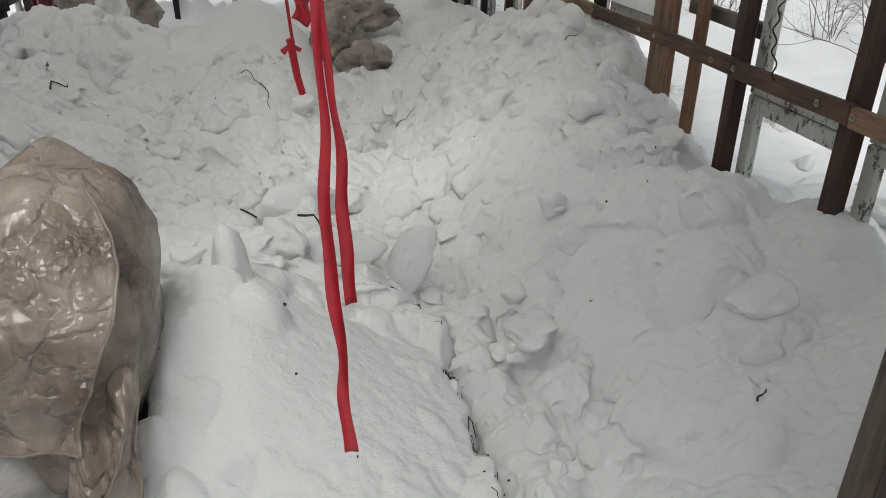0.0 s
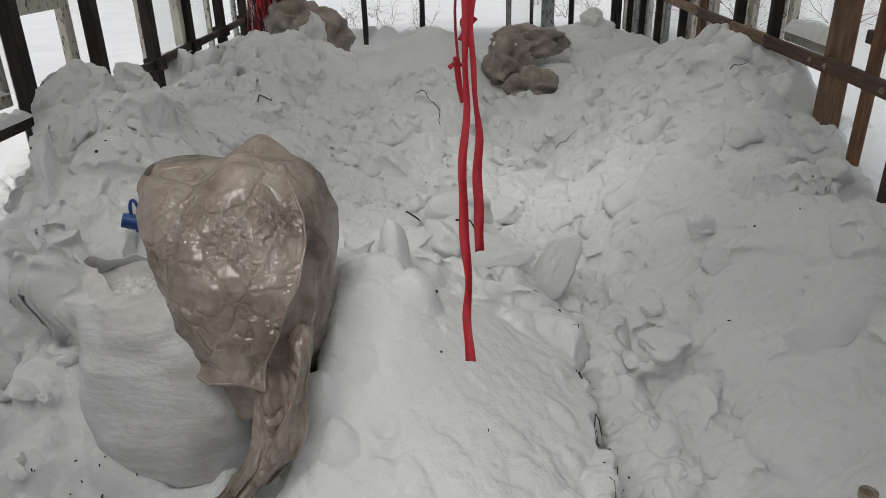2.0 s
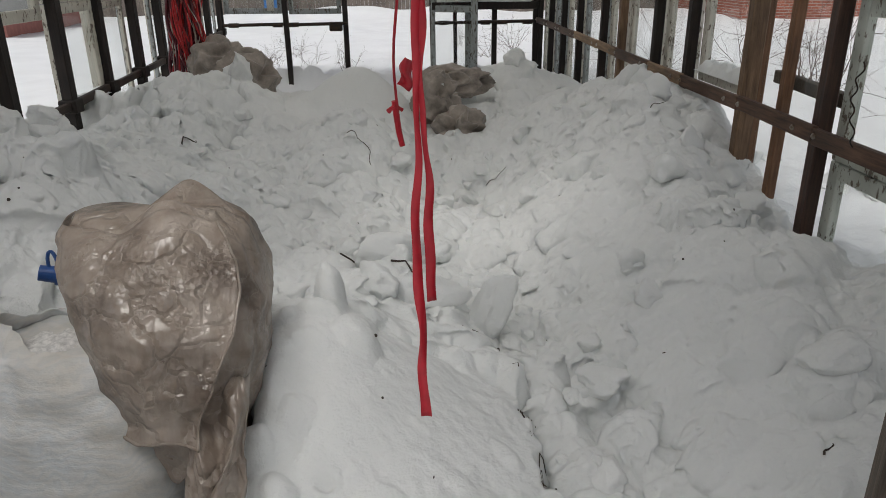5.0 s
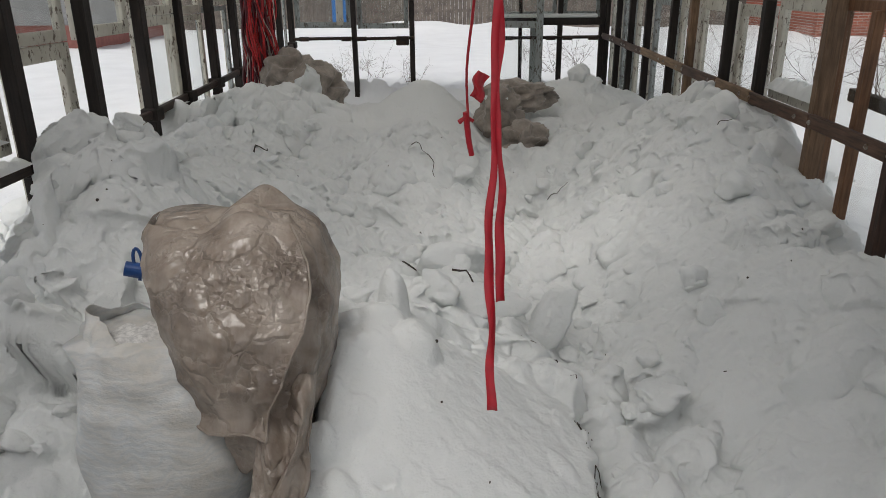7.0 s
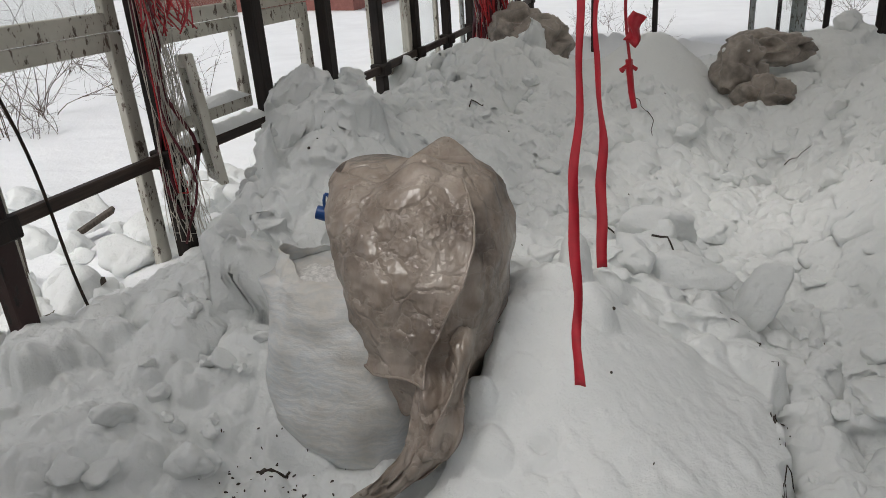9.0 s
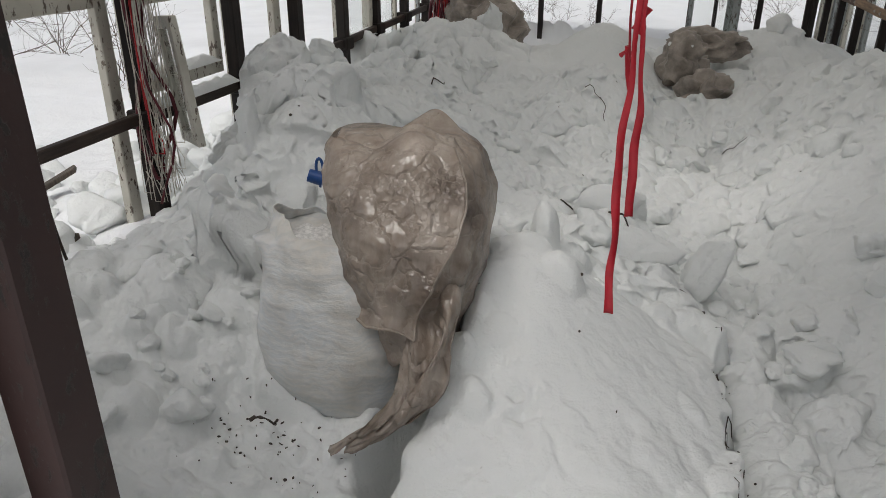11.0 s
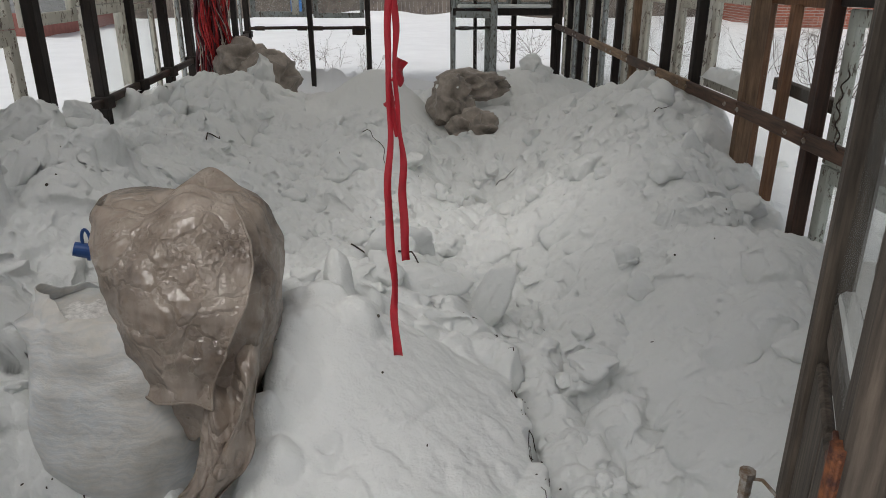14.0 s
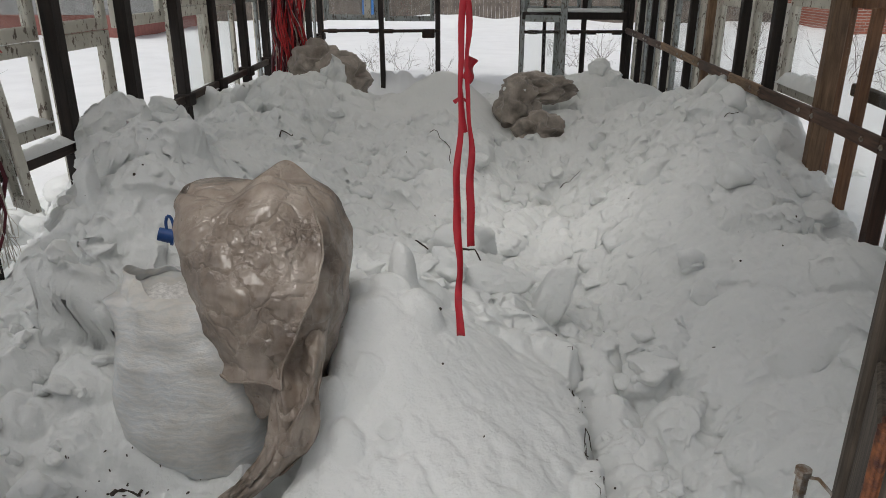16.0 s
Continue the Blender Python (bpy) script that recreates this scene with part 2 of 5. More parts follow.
sack_mat, nt, b = material("woven_sack_cloth", 0.55)
wv = nt.nodes.new("ShaderNodeTexWave")
wv.bands_direction = "Z"
wv.inputs["Scale"].default_value, wv.inputs["Distortion"].default_value, wv.inputs["Detail"].default_value = 13, 16, 6
wco = nt.nodes.new("ShaderNodeTexCoord")
nt.links.new(wco.outputs["Object"], wv.inputs[0])
stripe = ramp(nt, wv.outputs["Fac"], [(0.2, (0.64, 0.665, 0.68)), (0.8, (0.69, 0.70, 0.70))])
soil = ramp(nt, noise_tex(nt, 3.2, 5, 0.6), [(0.35, (0.78, 0.73, 0.66)), (0.6, (1, 1, 1))])
nt.links.new(mix_colour(nt, 1.0, stripe, soil, "MULTIPLY"), b.inputs["Base Color"])
weave = noise_tex(nt, 160, 2, 0.5, (1, 1, 3))
add_bump(nt, b, [(noise_tex(nt, 7, 5, 0.6, (0.8, 0.8, 2.6)), 0.6, 0.014), (wv.outputs["Fac"], 0.12, 0.004), (weave, 0.35, 0.002)])

# film of the unseen roof, mixed to set how much daylight comes inside
cover, nt, b = material("dimming_roof_film", 0.5)
thin = nt.nodes.new("ShaderNodeBsdfTranslucent")
thin.inputs[0].default_value = (0.68, 0.667, 0.635, 1)
m1, m2 = nt.nodes.new("ShaderNodeMixShader"), nt.nodes.new("ShaderNodeMixShader")
m1.inputs[0].default_value, m2.inputs[0].default_value = 0.9, 0.22
hole = nt.nodes.new("ShaderNodeBsdfTransparent")
nt.links.new(ramp(nt, noise_tex(nt, 3, 5), [(0.3, (0.42, 0.42, 0.41)), (0.7, (0.55, 0.55, 0.54))]), b.inputs["Base Color"])
for l in ((b.outputs[0], m1.inputs[1]), (thin.outputs[0], m1.inputs[2]), (m1.outputs[0], m2.inputs[1]), (hole.outputs[0], m2.inputs[2]), (m2.outputs[0], nt.nodes["Material Output"].inputs[0])):
    nt.links.new(*l)

brick_mat, nt, b = material("red_brick", 0.85)
bt = nt.nodes.new("ShaderNodeTexBrick")
bt.inputs["Scale"].default_value = 1.0
bt.inputs["Brick Width"].default_value, bt.inputs["Row Height"].default_value, bt.inputs["Mortar Size"].default_value = 0.26, 0.075, 0.008
for k, c in (("Color1", (0.34, 0.10, 0.06)), ("Color2", (0.24, 0.07, 0.045)), ("Mortar", (0.35, 0.32, 0.29))):
    bt.inputs[k].default_value = (*c, 1)
bco = nt.nodes.new("ShaderNodeTexCoord")
bmp = nt.nodes.new("ShaderNodeMapping")
bmp.inputs["Rotation"].default_value = (radians(90), 0, 0)
nt.links.new(bco.outputs["Object"], bmp.inputs[0])
nt.links.new(bmp.outputs[0], bt.inputs[0])
nt.links.new(bt.outputs[0], b.inputs["Base Color"])


# ---- mesh helpers ----
def part(name, bm, mat, parent=None, label="", smooth=False):
    me = bpy.data.meshes.new(name)
    bm.to_mesh(me)
    bm.free()
    if smooth:
        me.polygons.foreach_set("use_smooth", [True] * len(me.polygons))
    me.materials.append(mat)
    ob = new(name, me)
    ob.parent = parent
    if label:
        ob["label"] = label
    return ob


def add_box(bm, lo, hi, bevel=0.004, jitter=0.0):
    c = [(a + b) / 2 for a, b in zip(lo, hi)]
    s = [max(b - a, 1e-4) for a, b in zip(lo, hi)]
    got = bmesh.ops.create_cube(bm, size=1, matrix=Matrix.LocRotScale(c, None, s))
    if jitter:
        for v in got["verts"]:
            v.co += Vector([random.uniform(-jitter, jitter) for _ in range(3)])
    if bevel:
        edges = list({e for v in got["verts"] for e in v.link_edges})
        bmesh.ops.bevel(bm, geom=edges, offset=min(bevel, min(s) * 0.3), segments=1, affect="EDGES")


def box(lo, hi, bevel=0.004, jitter=0.0):
    bm = bmesh.new()
    add_box(bm, lo, hi, bevel, jitter)
    return bm


def bar(a, b, w, d, bevel=0.004, up=(0, 0, 1)):
    """A squared timber from a to b, w wide and d deep."""
    a, b = Vector(a), Vector(b)
    z = (b - a).normalized()
    ref = Vector(up) if abs(z.dot(Vector(up))) < 0.95 else Vector((0, 1, 0))
    x = ref.cross(z).normalized()
    y = z.cross(x)
    bm = box((-w / 2, -d / 2, 0), (w / 2, d / 2, (b - a).length), bevel)
    rot = Matrix((x, y, z)).transposed().to_4x4()
    bmesh.ops.transform(bm, matrix=Matrix.Translation(a) @ rot, verts=bm.verts)
    return bm


def add_tube(bm, pts, r0, r1=None, sides=5):
    r1 = r0 if r1 is None else r1
    rings, n = [], len(pts)
    pts = [Vector(p) for p in pts]
    for i, p in enumerate(pts):
        d = (pts[min(i + 1, n - 1)] - pts[max(i - 1, 0)]).normalized()
        ref = Vector((1, 0, 0)) if abs(d.x) < 0.8 else Vector((0, 1, 0))
        x = d.cross(ref).normalized()
        y = d.cross(x)
        r = r0 + (r1 - r0) * i / max(1, n - 1)
        rings.append([bm.verts.new(p + r * (math.cos(k * math.tau / sides) * x + math.sin(k * math.tau / sides) * y)) for k in range(sides)])
    for a, b in zip(rings, rings[1:]):
        for k in range(sides):
            bm.faces.new((a[k], a[(k + 1) % sides], b[(k + 1) % sides], b[k]))
    bm.faces.new(rings[0][::-1])
    bm.faces.new(rings[-1])


def tube(pts, r0, r1=None, sides=8):
    bm = bmesh.new()
    add_tube(bm, pts, r0, r1, sides)
    return bm


def thing(name, at, label, category, group="", kind="", turn=0.0):
    ob = new(name)
    ob.matrix_basis = pose(*at, 0, 0, turn)
    return tagged(ob, label, category, group, kind)


def local(bm, at, turn=0.0):
    """Moves a mesh drawn in the world's axes into the axes of its thing."""
    bmesh.ops.transform(bm, matrix=pose(*at, 0, 0, turn).inverted(), verts=bm.verts)
    return bm


# ---- the lie of the snow ----
MOUNDS = []


def mound(x, y, r, h):
    MOUNDS.append((x, y, r, h))


mound(0.0, -0.50, 0.38, -0.13)
mound(-1.6, 0.00, 0.80, 0.06)
mound(0.2, 0.25, 0.80, -0.30)
mound(1.8, 0.50, 0.80, 0.20)
mound(-0.8, 1.00, 0.38, -0.15)
mound(-1.8, 1.25, 0.38, 0.15)
mound(0.6, 1.25, 0.38, -0.20)
mound(-1.4, 1.50, 0.38, 0.07)
mound(-0.4, 1.75, 0.38, 0.31)
mound(0.6, 1.75, 0.38, -0.15)
mound(-0.8, 1.75, 0.38, -0.06)
mound(1.8, 2.00, 0.80, 0.27)
mound(-1.4, 2.25, 0.55, 0.44)
mound(-2.0, 2.25, 0.38, -0.13)
mound(0.4, 2.25, 0.38, -0.09)
mound(-0.2, 2.50, 0.38, 0.14)
mound(-1.0, 2.50, 0.38, -0.13)
mound(1.2, 2.50, 0.38, 0.15)
mound(1.8, 2.50, 0.38, -0.18)
mound(-1.4, 2.50, 0.38, 0.23)
mound(0.4, 2.75, 0.38, -0.18)
mound(1.0, 3.00, 0.38, 0.16)
mound(-1.8, 3.00, 0.38, 0.26)
mound(1.8, 3.00, 0.38, -0.09)
mound(-0.2, 3.25, 0.80, -0.13)
mound(1.2, 3.50, 0.38, 0.17)
mound(-2.2, 3.50, 0.38, 0.14)
mound(0.4, 3.50, 0.38, -0.09)
mound(-1.4, 3.75, 1.30, 0.40)
mound(-1.0, 4.00, 0.38, -0.18)
mound(0.4, 4.00, 0.38, -0.24)
mound(1.8, 4.25, 1.30, 0.59)
mound(-0.4, 4.25, 0.38, 0.24)
mound(1.0, 4.25, 0.38, 0.14)
mound(-1.4, 4.75, 0.55, 0.28)
mound(-2.0, 4.75, 0.38, 0.13)
mound(-0.4, 5.25, 0.38, 0.37)
mound(1.4, 5.50, 0.55, 0.17)
mound(-1.0, 6.00, 1.30, 0.25)
mound(0.2, 6.25, 0.38, -0.08)
mound(-2.2, 6.50, 0.80, 0.29)
mound(-1.4, 6.50, 0.38, -0.14)
mound(1.0, 7.00, 0.80, 0.42)
mound(1.6, 7.25, 0.38, -0.12)
mound(-1.0, 9.00, 1.30, -0.28)
mound(0.4, 9.00, 0.80, -0.06)


def smooth_step(a, b, v):
    t = np.clip((v - a) / (b - a), 0, 1)
    return t * t * (3 - 2 * t)


def hash2(ix, iy, k):
    v = np.sin(ix * 127.1 + iy * 311.7 + k * 74.7) * 43758.5453
    return v - np.floor(v)


def lumps(x, y, size, seed):
    """Broken clods: for each place its clod's level and tilt, and how near the joint to the next clod is."""
    wx = x + 0.35 * size * np.sin(y / size * 1.9 + seed) + 0.15 * size * np.sin(y / size * 5.1 + 2 * seed)
    wy = y + 0.35 * size * np.sin(x / size * 1.7 + 2 * seed) + 0.15 * size * np.sin(x / size * 4.7 + seed)
    u, v = wx / size, wy / size
    iu, iv = np.floor(u), np.floor(v)
    f1, f2 = np.full(x.shape, 9.0), np.full(x.shape, 9.0)
    level = np.zeros(x.shape)
    for a in (-1, 0, 1):
        for b in (-1, 0, 1):
            cu, cv = iu + a, iv + b
            du, dv = u - cu - hash2(cu, cv, seed), v - cv - hash2(cu, cv, seed + 1)
            d = np.sqrt(du * du + dv * dv)
            tall = hash2(cu, cv, seed + 2) + 0.9 * (hash2(cu, cv, seed + 3) - 0.5) * du + 0.9 * (hash2(cu, cv, seed + 4) - 0.5) * dv
            near = d < f1
            f2 = np.where(near, f1, np.minimum(f2, d))
            level = np.where(near, tall, level)
            f1 = np.where(near, d, f1)
    dome = smooth_step(0.0, 0.34, f2 - f1)
    gap = (1 - smooth_step(0.0, 0.07, f2 - f1)) * smooth_step(0.35, 0.7, 0.5 + 0.5 * np.sin(2.1 * u + 1.3 * np.sin(1.7 * v) + seed))
    return -0.5 * gap + 1.3 * (level - 0.5) * smooth_step(0, 0.08, f2 - f1) + 0.22 * (dome - 0.7)


def left_wall(y):
    return -2.0 - 0.068 * np.maximum(0, y - 3.9)


def soft_noise(x, y, size, seed):
    """Smooth noise from -1 to 1, with bumps about size across."""
    u, v = x / size, y / size
    iu, iv = np.floor(u), np.floor(v)
    fu, fv = u - iu, v - iv
    fu, fv = fu * fu * (3 - 2 * fu), fv * fv * (3 - 2 * fv)
    c = [hash2(iu + i, iv + j, seed) for i, j in ((0, 0), (1, 0), (0, 1), (1, 1))]
    return 2 * ((c[0] * (1 - fu) + c[1] * fu) * (1 - fv) + (c[2] * (1 - fu) + c[3] * fu) * fv) - 1


def trench_line(y):
    return 0.33 + 0.10 * (1.7 - y) + 0.018 * np.sin(y * 23) + 0.010 * np.sin(y * 61)


def calm_snow(x, y):
    """1 where the snow is smooth: the trodden slab and the round far mound."""
    slab = smooth_step(-0.56, -0.46, x) * (1 - smooth_step(0.0, 0.03, x - trench_line(y))) * smooth_step(0.2, 0.5, y) * (1 - smooth_step(1.85, 2.15, y))
    dome = np.exp(-(((x + 0.45) / 0.55) ** 4 + ((y - 4.95) / 0.75) ** 4))
    return np.maximum(slab, dome)


def base_height(x, y):
    h = np.full(x.shape, 0.25)
    for mx, my, r, a in MOUNDS:
        h = h + a * np.exp(-((x - mx) ** 2 + (y - my) ** 2) / r ** 2)
    return h


HX = np.linspace(-2.75, 1.95, 760)
HY = np.concatenate([np.linspace(-0.2, 0.68, 70), np.linspace(0.69, 4.3, 640), np.linspace(4.312, 9.65, 330)])


def pile_snow():
    """Heights of the heaps: rounded broken clods, each proud of the one it lies on, over the lie of the snow."""
    gx, gy = np.meshgrid(HX, HY)
    base = base_height(gx, gy)
    calm = calm_snow(gx, gy)
    z = base + 0.020 * soft_noise(gx, gy, 0.30, 2.0) + 0.010 * soft_noise(gx, gy, 0.13, 4.0)
    slope = np.gradient(base, HY, HX)
    bend = [soft_noise(gx, gy, 0.09, 7.0) + 0.5 * soft_noise(gx, gy, 0.035, 8.0), soft_noise(gx, gy, 0.09, 9.0) + 0.5 * soft_noise(gx, gy, 0.035, 10.0)]
    rs = np.random.RandomState(5)

    def clod_at(x, y, rx, ry, proud, tall, turn, square, plateau, tilt, fall=0.5, follow=0.8):
        reach = 1.5 * max(rx, ry)
        i0, i1 = np.searchsorted(HX, (x - reach, x + reach))
        j0, j1 = np.searchsorted(HY, (y - reach, y + reach))
        if i1 - i0 < 2 or j1 - j0 < 2:
            return
        w = (slice(j0, j1), slice(i0, i1))
        dx, dy = gx[w] - x, gy[w] - y
        c, s = math.cos(turn), math.sin(turn)
        u = (c * dx + s * dy) / rx + 0.14 * bend[0][w]
        v = (c * dy - s * dx) / ry + 0.14 * bend[1][w]
        d = (np.abs(u) ** square + np.abs(v) ** square) ** (1 / square)
        at = (min(j1 - 1, max(j0, int(np.searchsorted(HY, y)))), min(i1 - 1, max(i0, int(np.searchsorted(HX, x)))))
        top = base[at] + follow * (slope[1][at] * dx + slope[0][at] * dy) + proud - tall + tall * np.clip(1 - d ** plateau, 0, 1) ** fall + tilt[0] * dx + tilt[1] * dy
        z[w] = np.where(d < 1, np.maximum(z[w], top), z[w])

    # x and y range, how many, least and greatest radius, how flat
    zones = (((-2.3, 1.7), (5.2, 9.4), 420, 0.07, 0.24, 0.45),
             ((-2.2, -0.9), (1.3, 5.6), 330, 0.08, 0.23, 0.8), ((-2.2, -0.9), (1.3, 5.6), 620, 0.03, 0.08, 0.8),
             ((0.40, 1.75), (0.7, 3.2), 230, 0.07, 0.19, 0.62), ((0.40, 1.75), (0.7, 3.2), 460, 0.025, 0.07, 0.85),
             ((0.50, 1.75), (3.0, 5.6), 380, 0.05, 0.14, 1.0), ((0.50, 1.75), (3.0, 5.6), 620, 0.025, 0.06, 1.15),
             ((-1.30, 0.80), (2.0, 4.7), 620, 0.05, 0.13, 1.0), ((-1.30, 0.80), (2.0, 4.7), 1500, 0.02, 0.055, 1.2),
             ((-2.0, -1.1), (0.3, 1.8), 90, 0.05, 0.13, 0.6), ((-2.0, -1.0), (0.3, 1.8), 240, 0.015, 0.05, 0.8),
             ((0.36, 0.62), (1.0, 2.3), 120, 0.02, 0.06, 0.7), ((-0.50, 0.30), (0.5, 1.95), 90, 0.03, 0.11, 0.29), ((-0.50, -0.12), (1.1, 1.95), 60, 0.025, 0.06, 0.3))
    def scatter(x0, x1, y0, y1, count, small, large, flat):
        for _ in range(count):
            x, y = rs.uniform(x0, x1), rs.uniform(y0, y1)
            r = small * (large / small) ** rs.uniform(0, 1)
            skip, lift = rs.uniform(0, 1), rs.uniform(0.2, 0.95)
            shape = [rs.uniform(0.75, 1.35), rs.uniform(0.75, 1.35), rs.uniform(0, 3.14), rs.uniform(2.0, 2.7), rs.uniform(2.0, 2.8), rs.normal(0, 0.14), rs.normal(0, 0.14)]
            if flat > 0.3 and skip < 1.4 * float(calm_snow(np.array(x), np.array(y))):
                continue
            clod_at(x, y, r * shape[0], r * shape[1], lift * r * flat, 0.85 * r * (0.5 + 0.5 * flat), shape[2], shape[3], shape[4], (shape[5] * (0.4 + flat), shape[6] * (0.4 + flat)))
    for (x0, x1), (y0, y1), *rest in zones:
        scatter(x0, x1, y0, y1, *rest)
    # keep the mean level of the heap where it was
    rise = z - base
    for axis, n in ((0, 45), (1, 35)):
        pad = [(n, n) if a == axis else (0, 0) for a in (0, 1)]
        run = np.cumsum(np.pad(rise, pad, mode="edge"), axis=axis)
        rise = (np.take(run, range(2 * n, run.shape[axis]), axis=axis) - np.take(run, range(run.shape[axis] - 2 * n), axis=axis)) / (2 * n)
    z -= rise + 0.018 * (1 - calm)
    # lumps of the western heap and of the slab's crest, by the level of their tops
    for x, y, rx, ry, top, tall, turn in ((-1.66, 2.62, 0.20, 0.17, 1.00, 0.34, 0.3), (-1.52, 2.42, 0.17, 0.15, 0.93, 0.3, 1.0), (-1.78, 2.90, 0.13, 0.12, 0.90, 0.3, 0.0), (-1.45, 2.16, 0.15, 0.13, 0.82, 0.28, 0.5),
                                          (-1.55, 1.95, 0.13, 0.12, 0.70, 0.24, 0.9), (-1.33, 1.78, 0.11, 0.10, 0.64, 0.22, 0.2), (-1.36, 1.58, 0.10, 0.09, 0.56, 0.2, 0.7), (-1.25, 2.35, 0.13, 0.11, 0.80, 0.25, 0.4),
                                          (-1.62, 4.55, 0.20, 0.16, 0.86, 0.3, 0.2), (-1.22, 4.95, 0.14, 0.12, 0.92, 0.28, 0.8), (-2.0, 4.5, 0.12, 0.11, 0.80, 0.25, 0.0), (-1.36, 4.35, 0.17, 0.14, 0.80, 0.28, 1.2),
                                          (-0.315, 1.93, 0.055, 0.065, 0.665, 0.16, 0.2), (-0.35, 1.82, 0.10, 0.09, 0.595, 0.12, 0.4), (-0.24, 1.76, 0.09, 0.08, 0.56, 0.10, 0.0), (-0.41, 1.64, 0.075, 0.08, 0.515, 0.12, 0.3),
                                          (-0.45, 1.52, 0.06, 0.07, 0.455, 0.12, 0.8), (-0.47, 1.40, 0.06, 0.06, 0.39, 0.11, 0.1), (-0.36, 1.50, 0.08, 0.07, 0.44, 0.08, 0.6), (-0.40, 1.30, 0.07, 0.07, 0.31, 0.08, 0.2)):
        near = float(base_height(np.array(x), np.array(y)))
        clod_at(x, y, rx, ry, top - near, tall, turn, 2.2, 2.2, (0.05, -0.05), 0.85 if rx > 0.12 else 0.6, 0.3)
    base = np.maximum(base, z - 0.01)
    slope = np.gradient(base, HY, HX)
    scatter(-2.1, -0.95, 1.4, 5.3, 420, 0.03, 0.09, 0.55)
    # single large blocks of the heaps
    for x, y, rx, ry, proud, turn in ((1.14, 1.86, 0.17, 0.13, 0.055, 0.4), (0.66, 1.72, 0.10, 0.13, 0.05, 0.2), (0.46, 2.10, 0.07, 0.06, 0.04, 0.0), (0.88, 1.55, 0.12, 0.10, 0.035, 0.6),
                                      (0.60, 1.97, 0.13, 0.07, 0.06, 0.5), (1.40, 2.20, 0.20, 0.16, 0.05, 1.0), (1.22, 3.75, 0.15, 0.13, 0.09, 0.3), (-1.34, 1.62, 0.12, 0.10, 0.13, 0.3)):
        clod_at(x, y, rx, ry, proud, 0.14, turn, 2.6, 3.2, (-0.10, 0.08))
    # the slab's broken edge over the trench, and the gap between slab and bag
    along = smooth_step(0.9, 1.15, gy) * (1 - smooth_step(2.0, 2.3, gy))
    right = gx - trench_line(gy)
    z += along * (0.035 * np.exp(-(np.minimum(right, 0) / 0.16) ** 2) * (right < 0) - 0.11 * smooth_step(0, 0.018, right) * np.exp(-(np.maximum(right, 0) / 0.09) ** 2))
    lip = -0.495 + 0.022 * soft_noise(gy * 0, gy, 0.16, 12.0) + 0.014 * soft_noise(gx * 0, gy, 0.06, 13.0) - 0.12 * (1.5 - gy)
    beside = smooth_step(1.02, 1.12, gy) * (1 - smooth_step(1.62, 1.74, gy)) * smooth_step(-0.72, -0.62, gx)
    z -= 0.34 * beside * smooth_step(0.0, 0.02, lip - gx)
    z += 0.04 * beside * np.exp(-((gx - lip - 0.05) / 0.07) ** 2)
    # a small hole in the slab
    z -= 0.04 * np.exp(-(((gx + 0.285) / 0.022) ** 2 + ((gy - 1.335) / 0.014) ** 2))
    ripple = 0.0045 * soft_noise(gx, gy, 0.06, 21.0) + 0.003 * soft_noise(gx, gy, 0.026, 22.0)
    crumbs = 0.032 * np.abs(soft_noise(gx, gy, 0.12, 23.0)) + 0.018 * np.abs(soft_noise(gx + 0.4 * gy, gy - 0.3 * gx, 0.055, 24.0)) + 0.010 * np.abs(soft_noise(gx - 0.3 * gy, gy + 0.5 * gx, 0.026, 25.0))
    face = smooth_step(0.35, 0.7, gx) * (1 - smooth_step(2.7, 3.3, gy))
    z += ripple + crumbs * (1 - 0.85 * calm) * (1 - 0.15 * face) * (1 - 0.4 * smooth_step(5.0, 6.0, gy))
    z[1:-1, 1:-1] = 0.5 * z[1:-1, 1:-1] + 0.125 * (z[:-2, 1:-1] + z[2:, 1:-1] + z[1:-1, :-2] + z[1:-1, 2:])
    return z


PILE = pile_snow()


def snow_height(x, y):
    """The height of the heaps at a place, between the points of their grid."""
    x, y = np.asarray(x, float), np.asarray(y, float)
    i = np.clip(np.searchsorted(HX, x) - 1, 0, len(HX) - 2)
    j = np.clip(np.searchsorted(HY, y) - 1, 0, len(HY) - 2)
    fx, fy = np.clip((x - HX[i]) / (HX[i + 1] - HX[i]), 0, 1), np.clip((y - HY[j]) / (HY[j + 1] - HY[j]), 0, 1)
    return (PILE[j, i] * (1 - fx) + PILE[j, i + 1] * fx) * (1 - fy) + (PILE[j + 1, i] * (1 - fx) + PILE[j + 1, i + 1] * fx) * fy


